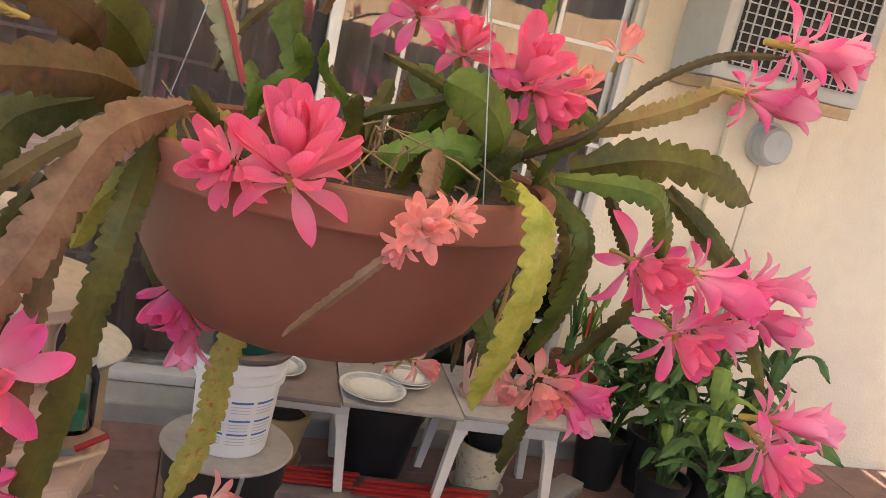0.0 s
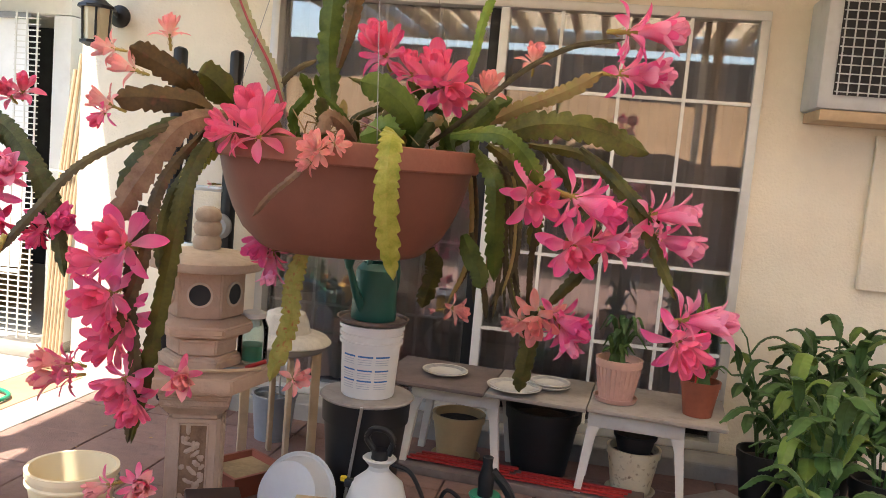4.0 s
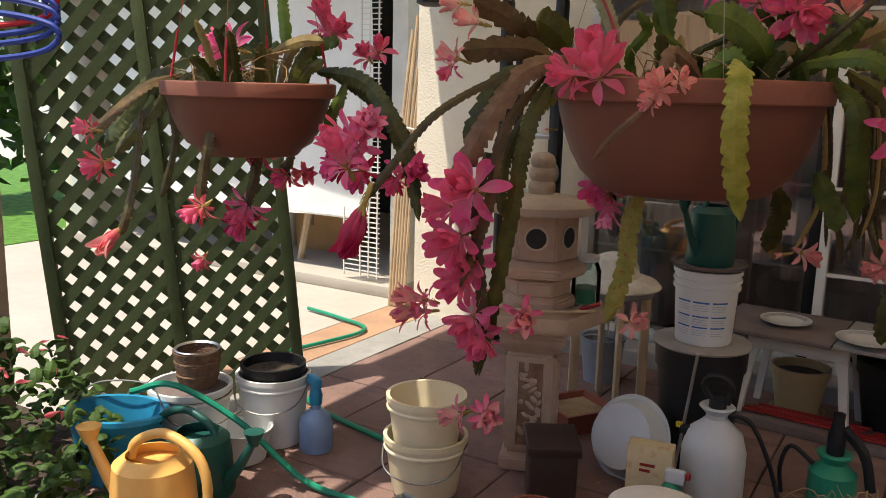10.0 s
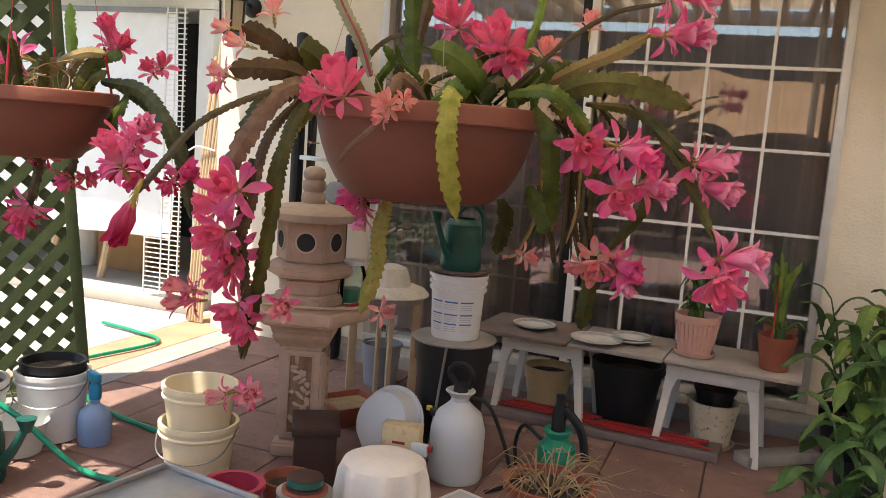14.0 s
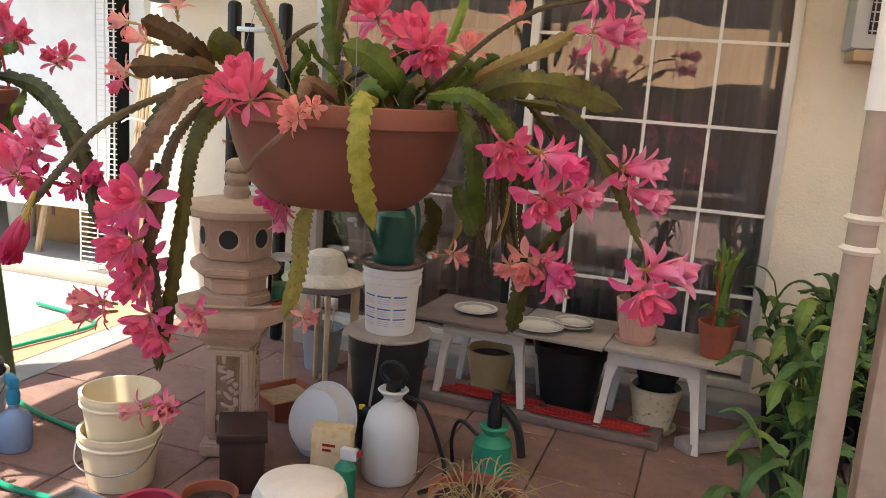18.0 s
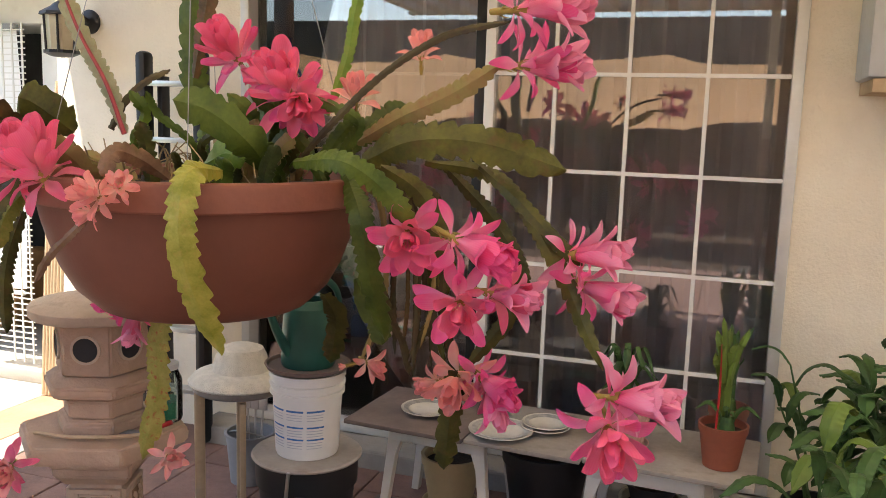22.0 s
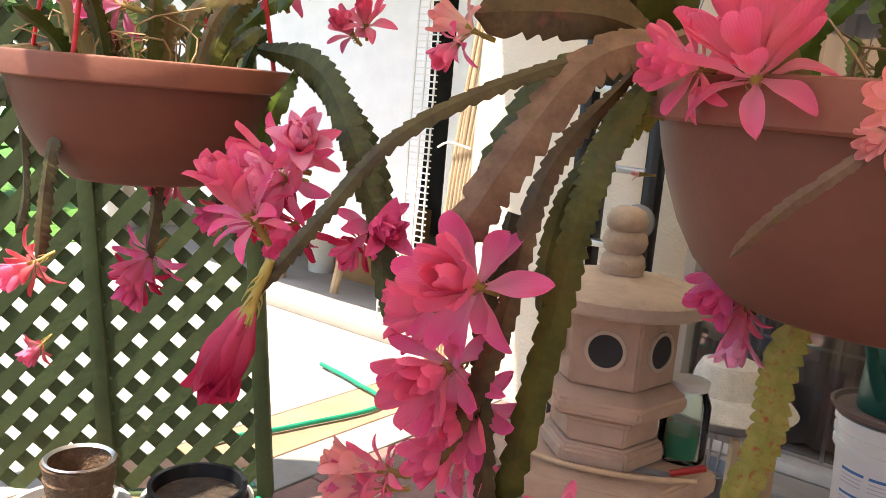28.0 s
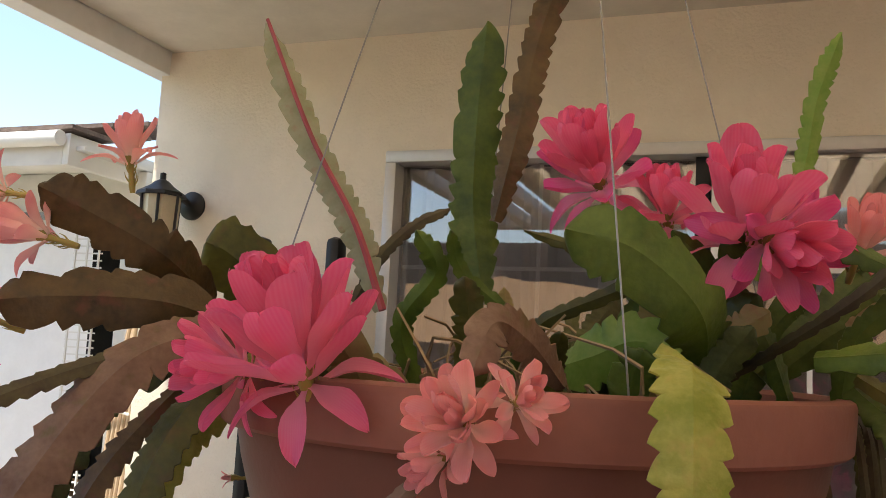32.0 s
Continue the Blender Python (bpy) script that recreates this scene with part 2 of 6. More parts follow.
M = dict(
    wall=mat("cream_stucco", (0.84, 0.77, 0.64), 0.9, var=0.06, scale=2, bump=0.5, bscale=70, spots=0.12, spotcol=(0.5, 0.42, 0.3)),
    white=mat("white_paint", (0.78, 0.77, 0.73), 0.55, var=0.05, scale=4, spots=0.12, spotcol=(0.4, 0.36, 0.3)),
    alu=mat("window_alloy", (0.62, 0.62, 0.60), 0.4, metal=0.3, var=0.06),
    muntin=mat("muntin_white", (0.8, 0.8, 0.78), 0.4, var=0.04),
    # near-black that stands for shade in rooms, recesses and openings
    dark=mat("near_black_shade", (0.035, 0.036, 0.038), 0.9, var=0.2),
    # curtain grey raised to stand for patio glare on the panes
    curtain=mat("glare_grey_curtain", (0.62, 0.59, 0.56), 0.85, var=0.15, scale=3),
    glass=glass_mat("window_glass", (0.95, 0.95, 0.95), 0.012, 2.2),
    clear=glass_mat("clear_glass", (0.88, 0.93, 0.9), 0.03, 1.4),
    tile=mat("red_paver", (0.235, 0.142, 0.118), 0.8, var=0.2, scale=5, bump=0.45, bscale=120, spots=0.5, spotcol=(0.13, 0.09, 0.078)),
    joint=mat("tile_joint", (0.12, 0.092, 0.078), 0.95, var=0.2),
    concrete=mat("grey_concrete", (0.30, 0.29, 0.27), 0.9, var=0.15, scale=3, bump=0.3, spots=0.25, spotcol=(0.16, 0.15, 0.14)),
    slab=mat("pale_concrete", (0.44, 0.40, 0.35), 0.9, var=0.1, scale=1.5, bump=0.25, spots=0.2, spotcol=(0.4, 0.36, 0.3)),
    grass=mat("lawn", (0.09, 0.22, 0.03), 0.9, var=0.4, scale=12, bump=0.8),
    screen=mat("white_screen", (0.88, 0.88, 0.87), 0.8, var=0.04, back=0.08),
    # terracotta darkened below the rim's tone: shade under top light in the colour
    terra=mat("terracotta_bowl_shaded", (0.155, 0.057, 0.036), 0.55, var=0.09, scale=6, bump=0.06, bscale=120, spots=0.25, spotcol=(0.13, 0.045, 0.032)),
    rimterra=mat("terracotta_rim", (0.23, 0.086, 0.058), 0.6, var=0.1, scale=9, bump=0.1, spots=0.2, spotcol=(0.2, 0.08, 0.055)),
    soil=mat("potting_soil", (0.06, 0.042, 0.03), 1.0, var=0.4, scale=30, bump=0.9),
    wire=mat("hanger_wire", (0.32, 0.31, 0.29), 0.4, metal=0.8, var=0.1),
    redwire=mat("red_hanger", (0.55, 0.03, 0.04), 0.4, var=0.1),
    stone=mat("lantern_stone", (0.50, 0.36, 0.27), 0.9, var=0.12, scale=5, bump=0.4, bscale=80, spots=0.35, spotcol=(0.3, 0.22, 0.17)),
    carve=mat("carved_stone", (0.30, 0.18, 0.11), 0.9, var=0.3, scale=18, bump=1.0, bscale=28),
    stoneroof=mat("lantern_roof_stone", (0.52, 0.43, 0.34), 0.9, var=0.14, scale=6, bump=0.45, spots=0.5, spotcol=(0.28, 0.23, 0.19)),
    bucket=mat("white_bucket", (0.76, 0.76, 0.73), 0.45, var=0.05, scale=5, spots=0.12, spotcol=(0.45, 0.42, 0.36)),
    label=mat("label_blue", (0.05, 0.17, 0.42), 0.5, var=0.1),
    ink=mat("label_ink", (0.46, 0.48, 0.52), 0.6, var=0.1),
    black=mat("black_plastic", (0.013, 0.0135, 0.015), 0.5, var=0.25, scale=6),
    green_can=mat("green_plastic", (0.012, 0.085, 0.068), 0.4, var=0.15),
    jade=mat("jade_plastic", (0.02, 0.25, 0.15), 0.4, var=0.12),
    cream=mat("cream_plastic", (0.80, 0.69, 0.46), 0.45, var=0.05, scale=4, spots=0.12, spotcol=(0.5, 0.38, 0.2)),
    milky=mat("milky_plastic", (0.70, 0.71, 0.70), 0.4, var=0.04, back=0.15),
    greyp=mat("grey_plastic", (0.25, 0.26, 0.28), 0.5, var=0.1, spots=0.15),
    palegrey=mat("pale_grey_plastic", (0.48, 0.50, 0.52), 0.45, var=0.06, spots=0.1),
    bluep=mat("blue_plastic", (0.02, 0.24, 0.42), 0.4, var=0.12, spots=0.1),
    bluebottle=mat("blue_bottle", (0.30, 0.44, 0.66), 0.25, var=0.1, back=0.25),
    yellowp=mat("yellow_plastic", (0.72, 0.50, 0.03), 0.4, var=0.08, spots=0.2),
    orange=mat("pale_orange_plastic", (0.80, 0.45, 0.13), 0.45, var=0.08),
    hose=mat("green_hose", (0.01, 0.26, 0.15), 0.35, var=0.1),
    bluehose=mat("blue_hose", (0.03, 0.06, 0.30), 0.35, var=0.1),
    benchwhite=mat("bench_white", (0.70, 0.67, 0.60), 0.5, var=0.05, spots=0.2, spotcol=(0.42, 0.38, 0.32)),
    board_dark=mat("weathered_board", (0.165, 0.128, 0.115), 0.8, var=0.2, scale=7, spots=0.4, spotcol=(0.14, 0.11, 0.095)),
    board_light=mat("pale_board", (0.32, 0.29, 0.262), 0.8, var=0.16, scale=7, spots=0.4, spotcol=(0.2, 0.17, 0.14)),
    wood=mat("pale_wood", (0.50, 0.37, 0.24), 0.75, var=0.16, scale=6, bump=0.15, spots=0.25, spotcol=(0.3, 0.21, 0.14)),
    cardboard=mat("cardboard", (0.42, 0.25, 0.12), 0.9, var=0.1),
    wicker=mat("brown_wicker", (0.17, 0.10, 0.06), 0.9, var=0.3, scale=30, bump=0.8, bscale=120),
    straw=mat("white_straw", (0.72, 0.69, 0.62), 0.85, var=0.12, scale=30, bump=0.9, bscale=220),
    china=mat("china_plate", (0.66, 0.64, 0.58), 0.25, var=0.06, spots=0.15),
    plategrey=mat("plate_pattern", (0.33, 0.33, 0.32), 0.3, var=0.3, scale=40),
    pinkpot=mat("pink_pot", (0.58, 0.35, 0.29), 0.6, var=0.08, spots=0.15),
    claypot=mat("clay_pot", (0.29, 0.085, 0.05), 0.6, var=0.12, spots=0.15),
    tanpot=mat("tan_pot", (0.50, 0.37, 0.19), 0.5, var=0.08),
    ivory=mat("ivory_pot", (0.66, 0.58, 0.40), 0.5, var=0.06, scale=18, spots=0.8, spotcol=(0.16, 0.10, 0.06)),
    red=mat("red_plastic", (0.36, 0.022, 0.02), 0.45, var=0.12),
    pinktub=mat("crimson_tub", (0.42, 0.035, 0.07), 0.45, var=0.1),
    towel=mat("white_towel", (0.70, 0.65, 0.57), 0.95, var=0.07, bump=0.3, bscale=240),
    steel=mat("steel", (0.55, 0.55, 0.54), 0.32, metal=0.9, var=0.08, scale=10),
    tray=mat("tin_tray", (0.42, 0.42, 0.41), 0.38, metal=0.85, var=0.2, scale=5),
    drygrass=mat("dry_grass", (0.33, 0.23, 0.12), 0.9, var=0.3),
    lattice=mat("green_lattice", (0.06, 0.085, 0.032), 0.75, var=0.2, scale=6, bump=0.2),
    post=mat("tan_post", (0.36, 0.28, 0.22), 0.8, var=0.12, spots=0.2),
    lampiron=mat("black_iron", (0.02, 0.02, 0.021), 0.45, var=0.2),
    lampglass=mat("lamp_glass", (0.62, 0.56, 0.40), 0.25, var=0.1),
    fence=mat("brown_fence", (0.13, 0.105, 0.088), 0.85, var=0.15, scale=2),
    awning=mat("tan_awning", (0.68, 0.40, 0.20), 0.85, var=0.1, scale=1.5, back=0.4),
    # translucent skin of the unseen cloth that spreads sunlight over the patio
    shade=mat("sun_diffuser", (0.90, 0.80, 0.66), 0.9, var=0.05, scale=1.2, back=0.75),
    shingle=mat("shingle", (0.16, 0.12, 0.10), 0.9, var=0.3, scale=14, bump=0.6),
    border=mat("orange_paving", (0.42, 0.25, 0.155), 0.9, var=0.14, scale=5, bump=0.3, spots=0.4, spotcol=(0.33, 0.22, 0.16)),
    roof=mat("patio_roof", (0.62, 0.58, 0.50), 0.85, var=0.06),
    ginger=mat("bush_leaf", (0.06, 0.12, 0.022), 0.6, var=0.4, back=0.2),
    orchid=mat("strap_leaf", (0.065, 0.14, 0.04), 0.45, var=0.3, scale=10, back=0.22),
    orchid2=mat("fresh_leaf", (0.16, 0.25, 0.05), 0.45, var=0.3, back=0.25),
    sacpaper=mat("paper_pack", (0.66, 0.52, 0.30), 0.7, var=0.1, scale=10, spots=0.5, spotcol=(0.5, 0.14, 0.06)),
    foil=mat("clear_tub", (0.38, 0.385, 0.37), 0.22, var=0.25, scale=14, back=0.25),
    darkbrown=mat("dark_brown_plastic", (0.045, 0.024, 0.019), 0.45, var=0.15),
)
LEAF = dict(
    green=mat("leaf_green", (0.045, 0.085, 0.012), 0.40, var=0.45, scale=16, bump=0.2, bscale=70, color2=(0.12, 0.175, 0.026), back=0.22, spots=0.25, spotcol=(0.15, 0.15, 0.03)),
    olive=mat("leaf_olive", (0.045, 0.050, 0.010), 0.42, var=0.45, scale=14, bump=0.2, bscale=70, color2=(0.125, 0.125, 0.022), back=0.2, spots=0.45, spotcol=(0.13, 0.06, 0.028)),
    yellow=mat("leaf_yellow", (0.21, 0.245, 0.028), 0.45, var=0.3, scale=28, bump=0.25, bscale=70, color2=(0.42, 0.39, 0.085), back=0.25, spots=0.4, spotcol=(0.5, 0.33, 0.09)),
    yellowred=mat("leaf_yellow_red", (0.28, 0.30, 0.06), 0.45, var=0.3, scale=38, bump=0.3, bscale=70, color2=(0.48, 0.42, 0.12), back=0.25, spots=0.8, spotcol=(0.4, 0.07, 0.04)),
    brown=mat("leaf_brown", (0.055, 0.036, 0.014), 0.45, var=0.45, scale=14, bump=0.25, bscale=70, color2=(0.16, 0.098, 0.032), back=0.2, spots=0.6, spotcol=(0.20, 0.065, 0.04)),
    rust=mat("leaf_rust", (0.16, 0.085, 0.05), 0.5, var=0.3, scale=24, bump=0.3, bscale=70, color2=(0.27, 0.165, 0.10), back=0.25, spots=0.5, spotcol=(0.14, 0.12, 0.03)),
    dark=mat("leaf_dark", (0.034, 0.046, 0.011), 0.5, var=0.3, scale=28, bump=0.3, bscale=70, color2=(0.085, 0.105, 0.03), back=0.18, spots=0.4, spotcol=(0.12, 0.06, 0.03)),
    tan=mat("leaf_tan", (0.33, 0.22, 0.10), 0.55, var=0.25, scale=24, bump=0.3, bscale=70, color2=(0.30, 0.27, 0.09), back=0.2, spots=0.5, spotcol=(0.3, 0.12, 0.06)),
    stem=mat("woody_stem", (0.045, 0.028, 0.013), 0.6, var=0.3, scale=38, color2=(0.085, 0.075, 0.026)),
    pale=mat("leaf_pale", (0.30, 0.32, 0.18), 0.5, var=0.15, scale=28, color2=(0.42, 0.42, 0.27), back=0.25, spots=0.3, spotcol=(0.4, 0.12, 0.1)),
    bright=mat("leaf_bright", (0.17, 0.32, 0.04), 0.42, var=0.2, scale=28, color2=(0.3, 0.42, 0.09), back=0.3),
    wine=mat("leaf_wine", (0.3, 0.05, 0.06), 0.5, var=0.2),
    calyx=mat("calyx", (0.28, 0.33, 0.06), 0.5, var=0.25, scale=96, color2=(0.42, 0.22, 0.08)),
    anther=mat("anther", (0.85, 0.72, 0.45), 0.6, var=0.1),
)
PET = dict(
    pink=petal_mat("petal_pink", (0.93, 0.40, 0.52), (0.88, 0.16, 0.32), (0.94, 0.52, 0.6)),
    hot=petal_mat("petal_hot_pink", (0.93, 0.42, 0.60), (0.89, 0.13, 0.38), (0.95, 0.58, 0.72)),
    magenta=petal_mat("petal_magenta", (0.89, 0.14, 0.37), (0.94, 0.38, 0.58), (0.96, 0.74, 0.84)),
    salmon=petal_mat("petal_salmon", (0.94, 0.66, 0.58), (0.90, 0.36, 0.35), (0.93, 0.66, 0.58)),
    pale=petal_mat("petal_pale", (0.95, 0.76, 0.66), (0.90, 0.38, 0.38), (0.95, 0.8, 0.75)),
    crimson=petal_mat("petal_crimson", (0.70, 0.09, 0.19), (0.52, 0.015, 0.09), (0.8, 0.18, 0.3)),
    coral=petal_mat("petal_coral", (0.88, 0.36, 0.34), (0.76, 0.09, 0.14), (0.92, 0.48, 0.45)),
)


# ---- mesh helpers ----
def mesh_of(name, bm, material, smooth=True):
    me = bpy.data.meshes.new(name)
    bm.normal_update()
    bm.to_mesh(me)
    bm.free()
    me.materials.append(material)
    if smooth:
        for p in me.polygons:
            p.use_smooth = True
        me.set_sharp_from_angle(angle=radians(38))
    return me


def part(name, bm, material, parent, label="", m=None, smooth=True):
    """Links a bmesh, or a mesh made before, as one object under parent."""
    me = bm if isinstance(bm, bpy.types.Mesh) else mesh_of(name, bm, material, smooth)
    ob = new(name, me)
    ob.parent = parent
    if m is not None:
        ob.matrix_basis = m
    return tagged(ob, label)


def thing(name, label, category, at=(0, 0, 0), turn=0, group="", kind=""):
    ob = new(name)
    ob.matrix_basis = pose(*at, 0, 0, turn)
    return tagged(ob, label, category, group, kind)


def box(x0, x1, y0, y1, z0, z1, bevel=0.0, bm=None):
    bm = bm or bmesh.new()
    made = bmesh.ops.create_cube(bm, size=1, matrix=Matrix.Translation(((x0 + x1) / 2, (y0 + y1) / 2, (z0 + z1) / 2)) @ Matrix.Diagonal((x1 - x0, y1 - y0, z1 - z0, 1)))
    if bevel:
        edges = list({e for v in made["verts"] for e in v.link_edges})
        bmesh.ops.bevel(bm, geom=edges, offset=bevel, segments=2, affect="EDGES", profile=0.5)
    return bm


def lathe(profile, n=40, bm=None, center=(0, 0, 0), squash=1.0):
    """A turned body from (radius, height) pairs."""
    bm = bm or bmesh.new()
    cx, cy, cz = center
    rings = []
    for r, z in profile:
        if r < 1e-5:
            rings.append([bm.verts.new((cx, cy, cz + z))])
        else:
            rings.append([bm.verts.new((cx + r * math.cos(2 * math.pi * i / n), cy + squash * r * math.sin(2 * math.pi * i / n), cz + z)) for i in range(n)])
    for a, b in zip(rings, rings[1:]):
        for i in range(n):
            j = (i + 1) % n
            if len(a) == 1 and len(b) == 1:
                continue
            if len(a) == 1:
                bm.faces.new((a[0], b[i], b[j]))
            elif len(b) == 1:
                bm.faces.new((a[i], b[0], a[j]))
            else:
                bm.faces.new((a[i], b[i], b[j], a[j]))
    bmesh.ops.recalc_face_normals(bm, faces=bm.faces)
    return bm


def spline(pts, n):
    """n + 1 points on a smooth curve through pts."""
    p = [Vector(q) for q in pts]
    p = [2 * p[0] - p[1], *p, 2 * p[-1] - p[-2]]
    out = []
    for k in range(n + 1):
        s = k / n * (len(p) - 3)
        i = min(int(s), len(p) - 4)
        t = s - i
        a, b, c, d = p[i : i + 4]
        out.append(0.5 * (2 * b + (c - a) * t + (2 * a - 5 * b + 4 * c - d) * t * t + (3 * b - a - 3 * c + d) * t**3))
    return out


def tube(pts, r, n=24, sides=8, bm=None, taper=None, cap=True):
    bm = bm or bmesh.new()
    line = spline(pts, n)
    rings = []
    up = Vector((0.13, 0.21, 0.97))
    for i, c in enumerate(line):
        t = (line[min(i + 1, n)] - line[max(i - 1, 0)]).normalized()
        if abs(t.dot(up)) > 0.98:
            up = Vector((0.9, 0.3, 0.1))
        x = t.cross(up).normalized()
        y = x.cross(t)
        rr = r * (1 + ((taper or 1) - 1) * i / n)
        rings.append([bm.verts.new(c + rr * (math.cos(2 * math.pi * k / sides) * x + math.sin(2 * math.pi * k / sides) * y)) for k in range(sides)])
    for a, b in zip(rings, rings[1:]):
        for k in range(sides):
            bm.faces.new((a[k], a[(k + 1) % sides], b[(k + 1) % sides], b[k]))
    if cap:
        bm.faces.new(rings[0][::-1])
        bm.faces.new(rings[-1])
    bmesh.ops.recalc_face_normals(bm, faces=bm.faces)
    return bm


# ---- plant parts ----
def cladode(pts, width, face=(0.25, -1.0, 0.2), seed=0, notch=0.33, base=0.45, tip=0.5):
    """A flat, scalloped cactus stem along pts, with a thick midrib and wavy margins."""
    rnd = random.Random(seed)
    length = sum((Vector(b) - Vector(a)).length for a, b in zip(pts, pts[1:]))
    period = max(width * rnd.uniform(0.42, 0.54), 0.02)
    n = min(260, max(24, int(length / period * 10)))
    line = spline(pts, n)
    f = Vector(face).normalized()
    bm = bmesh.new()
    rows = []
    us = (-1, -0.55, -0.1, 0, 0.1, 0.55, 1)
    ph = rnd.random()
    twist = rnd.uniform(-0.35, 0.35)
    for i, c in enumerate(line):
        s = i / n
        t = (line[min(i + 1, n)] - line[max(i - 1, 0)]).normalized()
        side = t.cross(f)
        if side.length < 0.25:
            side = t.cross(Vector((0.7, -0.5, 0.5)))
        side.normalize()
        nor = side.cross(t).normalized()
        a = twist * (s - 0.5) * 2
        side, nor = side * math.cos(a) + nor * math.sin(a), nor * math.cos(a) - side * math.sin(a)
        w = width * 0.5 * min(1, base + (1 - base) * min(1, s / 0.22)) * min(1, max(0.05, tip + (1 - tip) * (1 - s) / 0.16))
        if s > 0.93:
            w *= math.sqrt(max(0.02, (1 - s) / 0.07))
        top, bot = [], []
        for u in us:
            v = s * length / period + ph + 0.4 * math.sin(s * 13 + seed * 1.7 + (2 if u > 0 else 0)) + (0.5 if u > 0 else 0)
            m = v % 1.0
            deep = 0.45 + 0.8 * ((math.sin(math.floor(v) * 12.9 + seed + (3 if u > 0 else 0)) * 437.58) % 1.0)
            lobe = (m / 0.82) ** 0.6 if m < 0.82 else 1 - ((m - 0.82) / 0.18) ** 1.3
            k = 1 - notch * deep * (1 - max(0.0, lobe)) * abs(u) ** 2
            wave = 0.028 * width * math.sin(2 * math.pi * m + (1.3 if u > 0 else 0)) * abs(u) ** 2 + -0.10 * width * u * u
            th = width * (0.055 if u == 0 else 0.028 if abs(u) < 0.2 else 0.018 if abs(u) < 0.8 else 0.006) * (1 - 0.5 * s) + 0.0006
            q = c + side * (w * u * k) + nor * wave
            top.append(bm.verts.new(q + nor * th))
            bot.append(bm.verts.new(q - nor * th))
        rows.append(top + bot[::-1])
    k = len(us) * 2
    for a, b in zip(rows, rows[1:]):
        for j in range(k):
            bm.faces.new((a[j], a[(j + 1) % k], b[(j + 1) % k], b[j]))
    bm.faces.new(rows[0][::-1])
    bm.faces.new(rows[-1])
    bmesh.ops.recalc_face_normals(bm, faces=bm.faces)
    return bm


def petal(width, curl, cup, seed, point=0.5):
    """One petal of length 1 along z, opening outwards along y."""
    rnd = random.Random(seed)
    bm = bmesh.new()
    rows = []
    for s in (0.0, 0.1, 0.22, 0.35, 0.48, 0.6, 0.71, 0.81, 0.89, 0.95, 0.985, 1.0):
        a = min(1, s / 0.62)
        k = max(0.0, (s - 0.52) / 0.48)
        w = width * (0.24 + 0.76 * a * a * (3 - 2 * a)) * max(0.0, 1 - k ** 2.6) ** (0.42 + 0.4 * point)
        w = max(w, 0.012)
        ang = curl * s * s
        y = math.sin(ang) * s * 0.9 + 0.015 * math.sin(9 * s + seed)
        z = s * math.cos(ang * 0.6)
        row = []
        for j in range(7):
            u = j / 3 - 1
            row.append(bm.verts.new((u * w, y - cup * w * u * u * 2.0 + 0.02 * math.sin(4 * u + 6 * s + seed) * s, z)))
        rows.append(row)
    for a, b in zip(rows, rows[1:]):
        for j in range(6):
            bm.faces.new((a[j], a[j + 1], b[j + 1], b[j]))
    return bm


PETALS = {}


def petal_mesh(kind, tone, k):
    key = (kind, tone, k)
    if key not in PETALS:
        w, curl, cup, pt = dict(outer=(0.172, 0.34, 0.28, 0.35), inner=(0.175, -0.22, 0.5, 0.15), broad=(0.185, -0.14, 0.42, 0.12), crumple=(0.17, -0.45, 0.5, 0.4))[kind]
        PETALS[key] = mesh_of("petal", petal(w * (1 + 0.14 * (k - 1)), curl * (1 + 0.3 * (k - 1)), cup, k * 3 + 1, pt), PET[tone])
    return PETALS[key]


TUBES = {}


def calyx_mesh():
    if not TUBES:
        bm = lathe([(0.0, -0.42), (0.035, -0.42), (0.045, -0.32), (0.035, -0.15), (0.055, -0.02), (0.085, 0.08), (0.0, 0.1)], 12)
        rnd = random.Random(5)
        for i in range(9):
            a, z = rnd.random() * 6.28, rnd.uniform(-0.35, 0.0)
            d = Vector((math.cos(a), math.sin(a), 0))
            tube([d * 0.035 + Vector((0, 0, z)), d * 0.075 + Vector((0, 0, z + 0.06)), d * 0.085 + Vector((0, 0, z + 0.13))], 0.014, 4, 5, bm, 0.2)
        TUBES["calyx"] = mesh_of("calyx", bm, LEAF["calyx"])
        bm = bmesh.new()
        for i in range(26):
            a, r = rnd.random() * 6.28, rnd.uniform(0.03, 0.12)
            d = Vector((math.cos(a), math.sin(a), 0))
            end = d * r + Vector((0, 0, rnd.uniform(0.38, 0.5)))
            tube([Vector((0, 0, 0.05)), d * r * 0.6 + Vector((0, 0, 0.25)), end], 0.006, 4, 4, bm)
            bmesh.ops.create_icosphere(bm, subdivisions=1, radius=0.016, matrix=Matrix.Translation(end))
        TUBES["stamens"] = mesh_of("stamens", bm, LEAF["anther"])
    return TUBES


